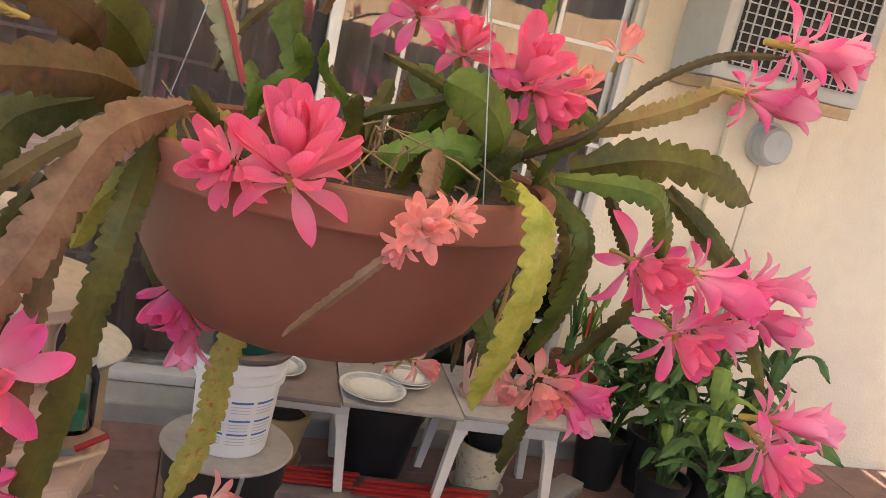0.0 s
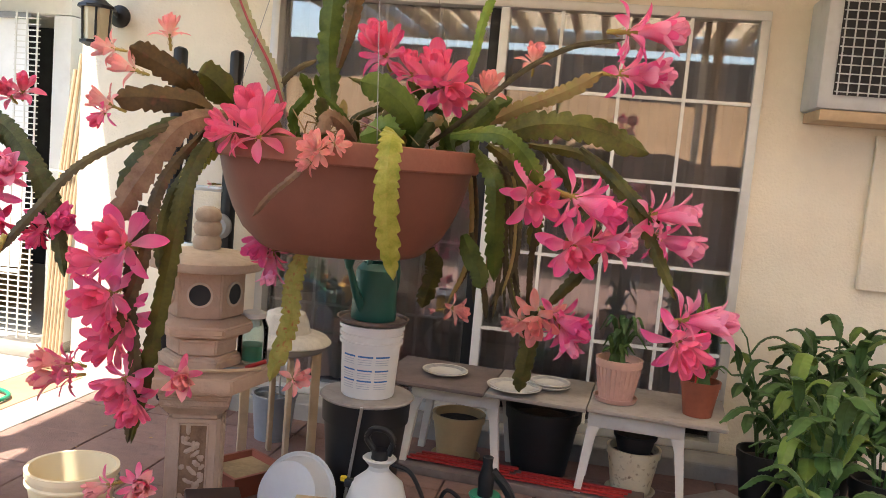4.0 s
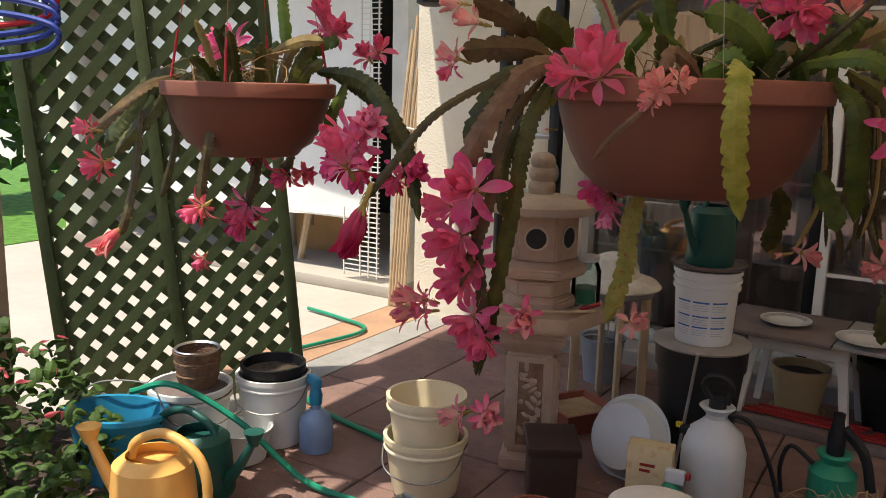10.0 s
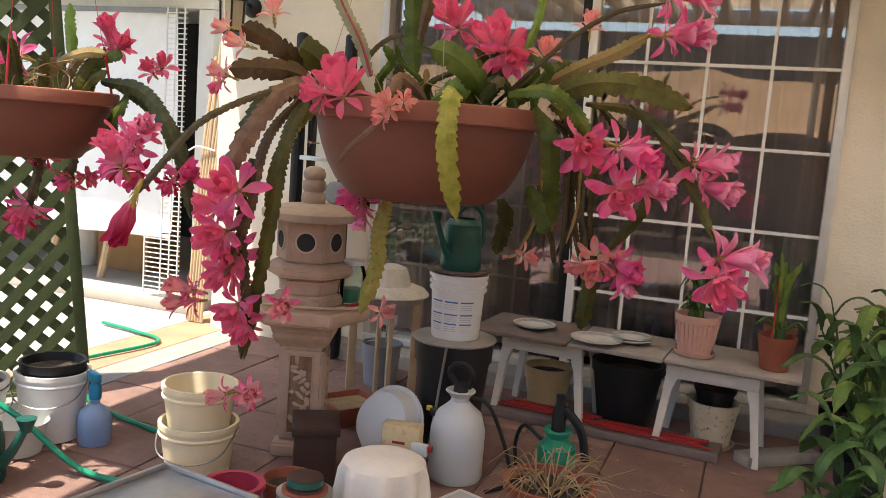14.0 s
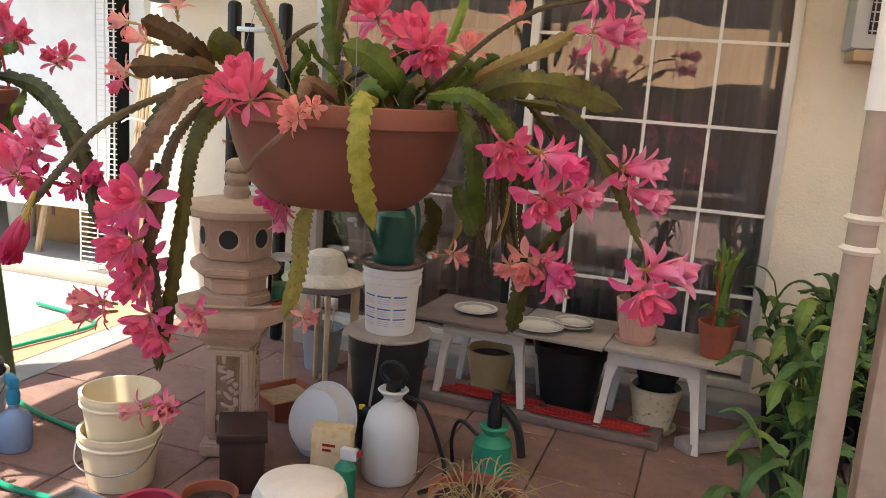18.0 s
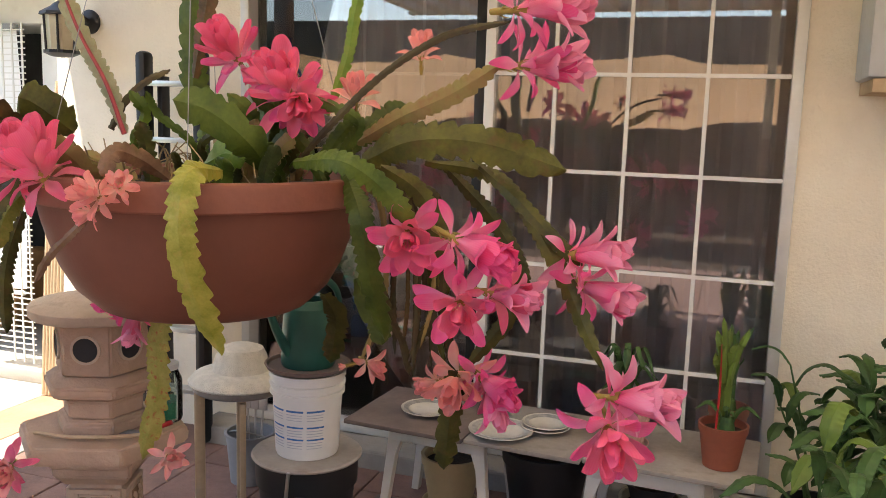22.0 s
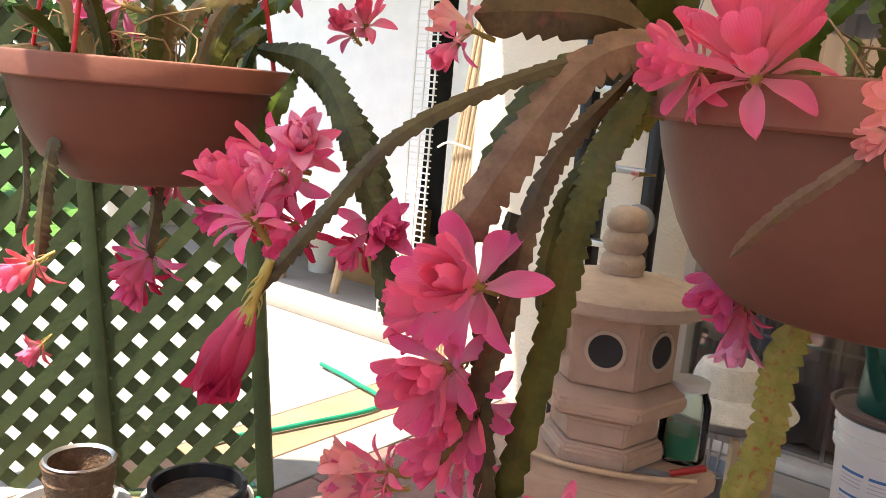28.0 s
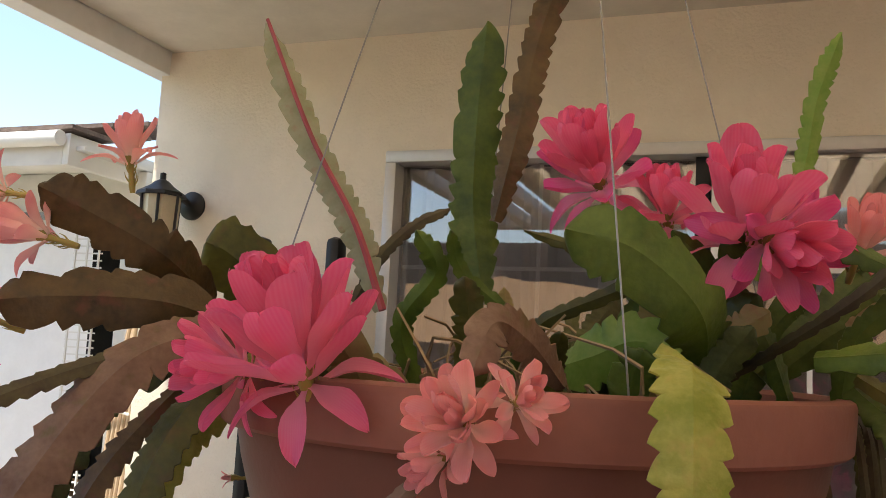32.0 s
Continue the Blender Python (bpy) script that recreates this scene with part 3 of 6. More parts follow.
def flower(plant, at, way, size, kind, tone, tone2=None, seed=0):
    """A cactus blossom under plant, its throat at the place at, opening along way."""
    rnd = random.Random(seed * 7 + 3)
    tone2 = tone2 or tone
    size *= dict(double=0.74, wilt=0.88).get(kind, 0.70)
    q = Vector(way).to_track_quat("Z", "Y").to_matrix().to_4x4()
    m = Matrix.Translation(at) @ q @ Matrix.Rotation(rnd.random() * 6.28, 4, "Z") @ Matrix.Diagonal((size, size, size, 1))
    parts_ = calyx_mesh()
    fl = part("flower", parts_["calyx"], None, plant, "", m)
    if kind in ("open", "double"):
        part("stamen_tuft", parts_["stamens"], None, fl, "pale yellow stamen tuft", Matrix.Diagonal((0.8, 0.8, 0.8, 1)))
    rings = dict(
        open=[("outer", 6, 86, 0.56, tone, -0.08), ("broad", 5, 62, 0.60, tone, -0.02), ("broad", 6, 34, 0.62, tone2, 0.04), ("inner", 5, 18, 0.56, tone2, 0.08)],
        double=[("outer", 6, 94, 0.56, tone, -0.08), ("broad", 6, 66, 0.64, tone, -0.03), ("broad", 6, 46, 0.70, tone2, 0.03), ("broad", 6, 28, 0.72, tone2, 0.08), ("inner", 5, 11, 0.66, tone2, 0.12)],
        tulip=[("outer", 5, 84, 0.46, tone, -0.1), ("outer", 5, 42, 0.54, tone, -0.05), ("broad", 6, 19, 0.68, tone, 0.0), ("broad", 7, 14, 0.75, tone2, 0.04), ("outer", 5, 9, 0.74, tone2, 0.06), ("inner", 5, 5, 0.76, tone2, 0.07)],
        star=[("outer", 6, 60, 0.56, tone, -0.04), ("broad", 6, 30, 0.64, tone2, 0.02), ("inner", 4, 11, 0.62, tone2, 0.05)],
        wilt=[("crumple", 8, 20, 0.66, tone, 0.0), ("crumple", 7, 10, 0.74, tone2, 0.02), ("crumple", 4, 30, 0.42, tone, -0.02)],
        bud=[("outer", 4, 14, 0.35, tone, 0.0), ("inner", 3, 6, 0.33, tone2, 0.0)],
    )[kind]
    for shape, count, tilt, ln, tn, up in rings:
        off = rnd.random() * 6.28
        for i in range(count):
            a = off + 6.283 * i / count + rnd.uniform(-0.18, 0.18)
            tl = radians(tilt + rnd.uniform(-9, 9))
            l = ln * rnd.uniform(0.88, 1.1)
            pm = Matrix.Rotation(a, 4, "Z") @ Matrix.Translation((0, 0.05, up)) @ Matrix.Rotation(-tl, 4, "X") @ Matrix.Rotation(rnd.uniform(-0.2, 0.2), 4, "Z") @ Matrix.Diagonal((l * 1.05, l, l, 1))
            part("petal", petal_mesh(shape, tn, i % 3), None, fl, "", pm)
    return fl



# ---- ground, walls, window, roof ----
def structure(name, bm, material, label, category, smooth=False):
    return tagged(new(name, mesh_of(name, bm, material, smooth)), label, category, kind="structure")


structure("ground", box(-60, 60, -60, 60, -0.3, -0.03), M["slab"], "pale sunlit concrete ground round the patio", "ground")
structure("lawn", box(-30, -6.2, -12, 4.0, -0.05, 0.0), M["grass"], "green lawn beyond the patio", "lawn")
# unseen dark ground, added so the lower panes mirror no bright slab
structure("back_bed", box(-6.2, 30, -12, -6.45, -0.05, 0.0), M["soil"], "unseen dark ground added to keep the window's reflection dark", "garden bed")
structure("pavement_strip", box(-2.2, -2.0, -6.0, 0.3, -0.06, -0.004, 0.004), M["concrete"], "grey concrete strip beside the red pavers", "pavement")
structure("pavement_border", box(-2.52, -2.21, -2.3, 0.3, -0.06, -0.006, 0.004), M["border"], "orange paving border beside the concrete strip", "pavement")
structure("pavement_slab", box(-6.2, -2.53, -6.0, 6.0, -0.06, -0.008, 0.004), M["slab"], "bright sunlit concrete slab", "pavement")
structure("garden_bed", box(-3.6, -2.03, -6.0, -2.32, -0.05, 0.015, 0.01), M["soil"], "dark planting bed beside the pavers", "garden bed")
floor = structure("floor", box(-2.0, 4.2, -6.4, 0.0, -0.1, -0.022), M["joint"], "dark bedding under red concrete pavers", "floor")
structure("kerb", box(-1.35, 1.6, -0.20, 0.0, -0.02, 0.085, 0.012), M["concrete"], "low concrete kerb under the sliding window", "kerb")

WX0, WX1, WZ0, WZ1 = -1.20, 1.275, 0.09, 2.225
bm = box(-2.30, WX0, 0.0, 0.22, -0.05, 2.70)
box(WX1, 4.2, 0.0, 0.22, -0.05, 2.70, 0, bm)
box(WX0, WX1, 0.0, 0.22, WZ1, 2.70, 0, bm)
box(WX0, WX1, 0.0, 0.22, -0.05, WZ0, 0, bm)
structure("wall_north", bm, M["wall"], "cream stucco house wall with a wide sliding window", "wall")
structure("wall_west", box(-2.30, -2.10, 0.22, 3.0, -0.05, 2.70), M["wall"], "cream stucco return of the house wall", "wall")
structure("wall_east", box(4.2, 4.4, -6.4, 0.22, -0.05, 2.70), M["wall"], "cream stucco wall closing the patio", "wall")

# room shell painted near-black for indoor shade, and curtain behind the glass
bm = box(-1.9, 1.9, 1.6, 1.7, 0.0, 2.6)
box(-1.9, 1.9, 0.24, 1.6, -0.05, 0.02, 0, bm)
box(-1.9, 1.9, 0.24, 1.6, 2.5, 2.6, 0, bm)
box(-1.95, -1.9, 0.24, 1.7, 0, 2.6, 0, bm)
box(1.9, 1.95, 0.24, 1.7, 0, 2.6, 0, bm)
structure("room_shell", bm, M["dark"], "room behind the window, its shade painted near-black", "room")
# pleated curtain, its pale colour carrying the glare of the glass
bm = bmesh.new()
cols = 170
rows_ = []
for z in (0.14, 1.0, 2.2):
    rows_.append([bm.verts.new((-1.25 + 2.55 * i / cols, 0.20 + 0.022 * math.sin(i * 0.92) + 0.01 * math.sin(i * 0.37 + z), z)) for i in range(cols + 1)])
for a, b in zip(rows_, rows_[1:]):
    for i in range(cols):
        bm.faces.new((a[i], a[i + 1], b[i + 1], b[i]))
curtain = tagged(new("curtain", mesh_of("curtain", bm, M["curtain"])), "grey pleated curtain behind the glass, lightened for the window's glare", "curtain")

win = thing("window_1", "wide sliding window with white grids and pale metal frame", "window", kind="structure")
F = 0.045
part("window_frame", box(WX0, WX1, -0.025, 0.09, WZ1 - F, WZ1, 0.004), M["alu"], win, "pale metal head frame")
part("window_frame", box(WX0, WX1, -0.025, 0.09, WZ0, WZ0 + F, 0.004), M["alu"], win)
part("window_frame", box(WX0, WX0 + F, -0.025, 0.09, WZ0 + F, WZ1 - F, 0.004), M["alu"], win)
part("window_frame", box(WX1 - F, WX1, -0.025, 0.09, WZ0 + F, WZ1 - F, 0.004), M["alu"], win)
part("mullion", box(0.0, 0.045, -0.018, 0.07, WZ0 + F, WZ1 - F, 0.004), M["muntin"], win, "white meeting rail")
part("mullion", box(-0.055, -0.005, 0.02, 0.09, WZ0 + F, WZ1 - F, 0.004), M["black"], win, "dark meeting rail")
ROWS_Z = (1.79, 1.385, 0.975, 0.565)
for x in (0.305, 0.61, 0.92):
    part("muntin", box(x - 0.008, x + 0.008, -0.002, 0.010, WZ0 + F, WZ1 - F), M["muntin"], win)
for z in ROWS_Z:
    part("muntin", box(0.045, WX1 - F, -0.004, 0.008, z - 0.008, z + 0.008), M["muntin"], win)
for x in (-0.32, -0.61, -0.90):
    part("muntin", box(x - 0.007, x + 0.007, 0.082, 0.09, WZ0 + F, WZ1 - F), M["muntin"], win, "shaded grid bar")
for z in ROWS_Z:
    part("muntin", box(WX0 + F, -0.055, 0.092, 0.1, z - 0.007, z + 0.007), M["muntin"], win)
for x0, x1, y in ((0.045, WX1 - F, 0.012), (WX0 + F, -0.055, 0.06)):
    pn = part("pane", box(x0, x1, y, y + 0.005, WZ0 + F, WZ1 - F), M["glass"], win, smooth=False)
    pn.visible_shadow = False

# patio roof: solid towards the house, open beams to the garden
bm = box(-2.25, 4.4, -0.9, 0.22, 2.70, 2.78)
structure("ceiling", bm, M["roof"], "pale patio roof over the pavers", "ceiling")
# unseen cloth, added and cut to soften the sun and place its patches
bm = box(-2.4, 2.7, -2.0, -0.88, 2.815, 2.82)
box(-2.2, 2.7, -2.6, -2.0, 2.815, 2.82, 0, bm)
box(-1.35, 2.7, -4.6, -2.6, 2.815, 2.82, 0, bm)
structure("ceiling_cloth", bm, M["shade"], "unseen pale translucent cloth added over the beams to soften sunlight", "shade cloth")
beams = thing("patio_beams", "row of painted roof beams open to the sky", "pergola", kind="structure")
for i in range(26):
    x = -2.2 + i * 0.26
    w = 0.10 if x < -0.95 else 0.07
    part("beam", box(x, x + w, -4.75, -0.91, 2.70, 2.80, 0.004), M["roof"], beams)
part("beam", box(-2.25, 4.4, -4.85, -4.75, 2.68, 2.82, 0.004), M["roof"], beams)
structure("fascia", box(-2.36, -2.26, -1.3, 0.6, 2.60, 2.84, 0.004), M["white"], "white painted fascia at the roof's end", "fascia")

# what the window mirrors: an added board backdrop hiding the sky, and neighbour's awning
fence = thing("mirror_backdrop", "unseen brown board backdrop added for the window to mirror", "fence")
for i in range(40):
    part("board", box(-8 + i * 0.4, -7.6 + i * 0.4, -11.05 - 0.01 * (i % 2), -11.0 - 0.01 * (i % 2), 0.0, 3.4), M["fence"], fence, smooth=False)
aw = thing("neighbour_awning", "tan cloth awning in front of the board backdrop", "awning")
bm = bmesh.new()
n = 40
rows_ = [[bm.verts.new((-9 + 18 * i / n, -7.6 - 2.4 * j / 6, 1.62 + 1.0 * j / 6 - 0.16 * math.sin(math.pi * j / 6) + 0.07 * math.sin(i * 0.9 + 0.5 * j) + 0.04 * math.sin(i * 2.3 + j))) for i in range(n + 1)] for j in range(7)]
for a, b in zip(rows_, rows_[1:]):
    for i in range(n):
        bm.faces.new((a[i], a[i + 1], b[i + 1], b[i]))
part("cloth", bm, M["awning"], aw)
for x in (-8.5, -3, 3, 8.5):
    part("pole", box(x, x + 0.08, -7.7, -7.62, -0.03, 1.58), M["fence"], aw)

# ---- wall fittings ----
ac = thing("air_conditioner", "white wall air conditioner with a wire grille", "air conditioner", (1.45, 0, 1.77))
part("body", box(0, 0.72, -0.34, -0.005, 0.0, 0.5, 0.012), M["palegrey"], ac)
# flat near-black sheet paints the shade behind the grille wires
part("grille_panel", box(0.06, 0.67, -0.352, -0.343, 0.06, 0.46), M["dark"], ac, "near-black sheet for the shade behind the grille")
for i in range(15):
    part("grille_bar", box(0.07 + i * 0.042, 0.075 + i * 0.042, -0.36, -0.353, 0.06, 0.46), M["palegrey"], ac)
for i in range(11):
    part("grille_bar", box(0.06, 0.67, -0.366, -0.361, 0.07 + i * 0.038, 0.075 + i * 0.038), M["palegrey"], ac)
part("bracket", box(0.02, 0.70, -0.33, -0.005, -0.05, -0.002, 0.004), M["wood"], ac, "timber support below")

mp = thing("meter_panel", "cream metal panel with round electricity meter", "electric meter", (1.80, 0, 0.97))
part("door", box(0, 0.20, -0.04, -0.004, 0, 0.72, 0.006), M["wall"], mp)
part("door", box(0.206, 0.44, -0.04, -0.004, 0, 0.72, 0.006), M["wall"], mp)
bm = lathe([(0, 0.1), (0.07, 0.098), (0.082, 0.085), (0.085, 0.03), (0.1, 0.028), (0.1, 0.0)], 36)
bmesh.ops.transform(bm, matrix=pose(0.2, -0.04, 0.58, 90, 0, 0), verts=bm.verts)
part("meter", bm, M["palegrey"], mp, "round glass meter")
jb = thing("junction_box", "small grey electrical box on the wall", "electrical box", (2.02, 0, 0.55))
part("box", box(0, 0.2, -0.08, -0.004, 0, 0.24, 0.01), M["palegrey"], jb)
part("lid", box(0.01, 0.19, -0.09, -0.081, 0.01, 0.23, 0.004), M["palegrey"], jb)

lamp = thing("wall_lantern", "black iron wall lantern with amber glass", "wall lamp", (-2.08, 0, 1.98))
bm = lathe([(0, 0.03), (0.035, 0.028), (0.06, 0.012), (0.06, 0)], 28)
bmesh.ops.transform(bm, matrix=pose(0, 0, 0.04, 90, 0, 0), verts=bm.verts)
part("back_plate", bm, M["lampiron"], lamp)
part("arm", tube([(0, -0.02, 0.04), (-0.01, -0.09, 0.07), (-0.02, -0.15, 0.08)], 0.014), M["lampiron"], lamp)
part("cap", lathe([(0, 0.13), (0.012, 0.125), (0.012, 0.1), (0.03, 0.09), (0.045, 0.075), (0.095, 0.045), (0.1, 0.03), (0.06, 0.03)], 8, center=(-0.03, -0.17, 0.02)), M["lampiron"], lamp)
part("glass", lathe([(0.045, -0.15), (0.07, -0.145), (0.078, 0.03), (0.05, 0.03)], 8, center=(-0.03, -0.17, 0.02)), M["lampglass"], lamp, "amber glass")
for i in range(6):
    a = i * math.pi / 3
    part("bar", tube([(-0.03 + 0.08 * math.cos(a), -0.17 + 0.08 * math.sin(a), 0.05), (-0.03 + 0.073 * math.cos(a), -0.17 + 0.073 * math.sin(a), -0.13)], 0.006, 2, 6), M["lampiron"], lamp)
part("base", lathe([(0, -0.17), (0.05, -0.165), (0.083, -0.15), (0.083, -0.135), (0.0, -0.135)], 8, center=(-0.03, -0.17, 0.02)), M["lampiron"], lamp)

# ---- far left: screened porch ----
porch = thing("porch", "white porch with beam and dark opening beyond the patio", "porch", kind="structure")
part("beam", box(-6.2, -2.62, 0.35, 0.5, 2.06, 2.26, 0.005), M["white"], porch)
part("head_rail", box(-6.2, -2.88, 0.30, 0.345, 2.02, 2.055, 0.004), M["greyp"], porch, "grey screen rail")
part("soffit", box(-6.2, -2.62, -0.07, 0.5, 2.262, 2.28), M["white"], porch)
part("fascia", box(-6.2, -2.70, -0.11, -0.075, 2.19, 2.33, 0.004), M["white"], porch)
part("gutter", tube([(-6.2, -0.15, 2.30), (-4.4, -0.15, 2.30), (-2.68, -0.15, 2.30)], 0.035, 6, 10), M["white"], porch)
part("end_board", box(-2.70, -2.665, -0.11, 0.5, 2.19, 2.33, 0.004), M["white"], porch)
bm = bmesh.new()
for k in range(14):
    y, z = -0.13 + k * 0.24, 2.345 + k * 0.072
    box(-6.3, -2.64, y, y + 0.27, z, z + 0.02, 0, bm)
part("shingles", bm, M["shingle"], porch, "weathered brown shingle courses", smooth=False)
part("post", box(-2.74, -2.62, 0.36, 0.5, 0.0, 2.055, 0.004), M["white"], porch)
part("post", box(-6.2, -6.05, 0.36, 0.5, 0.0, 2.055, 0.004), M["white"], porch)
# the shade inside the porch is put into this wall's colour
part("back_wall", box(-6.2, -2.35, 2.9, 3.0, 0, 2.28), M["dark"], porch, "back wall painted near-black for the porch's inner shade")
part("roof", box(-6.2, -2.35, 0.5, 3.0, 2.28, 2.33), M["white"], porch)
part("side_wall", box(-6.3, -6.2, 0.36, 3.0, 0, 2.28), M["wall"], porch)
part("step", box(-6.2, -2.62, 0.2, 3.0, -0.01, 0.07, 0.01), M["slab"], porch)
rs = thing("roll_screen", "white roll-down sun screen lit by the sun", "sun screen")
bm = bmesh.new()
n = 24
rows_ = [[bm.verts.new((-5.6 + (2.70) * i / n, 0.33 + 0.015 * math.sin(i * 0.6) + 0.03 * math.sin(3.1 * j / 8), 2.02 - 1.53 * j / 8 + (0.03 * math.sin(i * 0.3) if j == 8 else 0))) for i in range(n + 1)] for j in range(9)]
for a, b in zip(rows_, rows_[1:]):
    for i in range(n):
        bm.faces.new((a[i], a[i + 1], b[i + 1], b[i]))
part("cloth", bm, M["screen"], rs)
part("bar", tube([(-5.6, 0.33, 0.49), (-4.2, 0.33, 0.48), (-2.9, 0.33, 0.49)], 0.014, 6), M["white"], rs)

wp = thing("wire_screen", "white wire mesh screen fixed by the porch post", "wire screen", (-2.88, 0.24, 0))
for i in range(3):
    part("upright", box(-0.02 + i * 0.07, -0.012 + i * 0.07, -0.01, -0.002, 0.1, 2.05), M["white"], wp)
for i in range(56):
    part("wire", box(-0.03 if i > 12 else -0.16, 0.14, -0.004, 0.002, 0.14 + i * 0.034, 0.147 + i * 0.034), M["white"], wp)
part("upright", box(-0.16, -0.152, -0.01, -0.002, 0.1, 0.57), M["white"], wp)

sh = thing("storage_shelf", "dark shelf packed with coloured boxes", "shelf", (-2.56, 0.55, 0))
for z in (0.35, 0.85, 1.3, 1.75):
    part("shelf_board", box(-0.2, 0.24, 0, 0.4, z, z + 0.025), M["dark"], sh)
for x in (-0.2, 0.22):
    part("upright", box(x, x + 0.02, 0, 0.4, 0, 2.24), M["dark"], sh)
for x, z, w, h, mm in ((-0.1, 1.8, 0.3, 0.3, "bluep"), (-0.12, 1.35, 0.12, 0.18, "red"), (0.03, 1.35, 0.12, 0.22, "white"), (-0.1, 0.9, 0.25, 0.2, "black"), (-0.1, 0.4, 0.26, 0.22, "greyp")):
    st = thing("storage_box", f"{mm.replace('bluep', 'blue').replace('greyp', 'grey')} storage box on the dark shelf", "box", (-2.56 + x, 0.58, z + 0.002))
    part("box", box(0, w, 0, 0.25, 0, h - 0.03, 0.004), M[mm], st)
    part("lid", box(-0.006, w + 0.006, -0.006, 0.256, h - 0.029, h, 0.004), M[mm], st)
poles = thing("pole_bundle", "bundle of leaning wooden poles tied with string", "poles")
rnd = random.Random(4)
for i in range(6):
    x = -2.52 + i * 0.022
    part("pole", tube([(x, 0.05, 0.0), (x + 0.03, 0.1, 1.0), (x + 0.06 + rnd.uniform(0, 0.05), 0.16, 1.7 + rnd.uniform(0, 0.3))], 0.011, 6), M["wood"], poles)
part("string", tube([(-2.56, 0.06, 1.12), (-2.5, 0.07, 1.15), (-2.38, 0.09, 1.13)], 0.006, 6), M["white"], poles)

cb = thing("cardboard_box", "brown cardboard box on the porch floor", "cardboard box", (-4.05, 0.9, 0.07))
part("box", box(0, 0.5, 0, 0.4, 0, 0.52, 0.004), M["cardboard"], cb)
part("print", box(0.16, 0.19, -0.004, -0.001, 0.2, 0.42), M["board_dark"], cb, "printed bar")
st = thing("trestle", "pale folding trestle leg by the porch", "trestle", (-4.2, 0.55, 0.07))
for dx in (0, 0.5):
    part("leg", tube([(dx, 0, 0), (dx + 0.08, 0, 0.35), (dx + 0.15, 0, 0.62)], 0.03, 4), M["wood"], st)
wbk = thing("plastic_pail", "white plastic pail on the porch", "pail", (-4.22, 0.95, 0.07))
part("pail", lathe([(0, 0), (0.1, 0), (0.12, 0.3), (0.128, 0.31), (0.115, 0.31), (0.1, 0.02), (0, 0.02)], 24), M["bucket"], wbk)

# ---- ladder ----
ld = thing("step_ladder", "black folded step ladder with metal rungs against the wall", "ladder", (-1.63, -0.22, 0))
for x in (0, 0.31):
    part("rail", box(x, x + 0.06, -0.03, 0.05, 0, 1.86, 0.024), M["black"], ld)
    part("rail", box(x + 0.06 if not x else x - 0.04, x + 0.09 if not x else x - 0.01, 0.06, 0.12, 0, 1.75, 0.005), M["black"], ld)
for z in (0.24, 0.54, 0.84, 1.14, 1.44, 1.70):
    part("rung", box(0.06, 0.31, -0.02, 0.04, z, z + 0.025, 0.004), M["steel"], ld)
bm = lathe([(0, 0.04), (0.05, 0.038), (0.066, 0.02), (0.066, 0)], 24)
bmesh.ops.transform(bm, matrix=pose(0.32, -0.035, 0.97, 90, 0, 0), verts=bm.verts)
part("hinge_disc", bm, M["greyp"], ld, "dark round hinge plate")

# ---- lattice and post ----
lat = thing("lattice_screen", "dark green wooden lattice panel beside the patio", "lattice")
LA, LB = Vector((-1.94, -1.44, 0)), Vector((-2.74, -2.13, 0))
lw = (LB - LA).length
lm = Matrix.Translation(LA) @ Matrix.Rotation(math.atan2(LB.y - LA.y, LB.x - LA.x), 4, "Z")
lat.matrix_basis = lm @ Matrix.Rotation(radians(5), 4, "Y")
LZ0, LZ1 = 0.05, 2.42
for x in (0, lw * 0.5 - 0.02, lw - 0.05):
    part("stile", box(x, x + 0.05, -0.022, 0.022, 0.02, LZ1 + 0.02, 0.003), M["lattice"], lat)
for z in (LZ0 - 0.05, LZ1 - 0.02):
    part("rail", box(0.05, lw - 0.05, -0.02, 0.02, z, z + 0.045, 0.003), M["lattice"], lat)
STEP = 0.122
h = LZ1 - LZ0
for sgn in (1, -1):
    k = 0
    while k * STEP < lw + h:
        d = k * STEP * 1.0
        # the slat runs at 45 degrees from the foot or the side to the head or the other side
        x0, z0 = (max(0, d - h), min(d, h))
        x1, z1 = (min(d, lw), max(0, d - lw))
        k += 1
        if x1 - x0 < 0.03:
            continue
        if sgn < 0:
            x0, x1 = lw - x0, lw - x1
        ln = math.hypot(x1 - x0, z1 - z0)
        bm = box(-ln / 2 + 0.02, ln / 2 - 0.02, -0.003, 0.003, -0.024, 0.024)
        a = math.atan2(z1 - z0, x1 - x0)
        part("slat", bm, M["lattice"], lat, m=Matrix.Translation(((x0 + x1) / 2, 0.004 * sgn, LZ0 + (z0 + z1) / 2)) @ Matrix.Rotation(-a, 4, "Y"), smooth=False)
lp = thing("patio_post", "tan painted timber post at the patio's edge", "post", (-2.50, -2.60, 0))
part("shaft", box(-0.06, 0.06, -0.06, 0.06, 0, 2.70, 0.006), M["post"], lp)
part("foot", box(-0.07, 0.07, -0.07, 0.07, -0.02, 0.1, 0.006), M["post"], lp)
hs = thing("coiled_hose", "blue and red hose loops hung on the post", "hose")
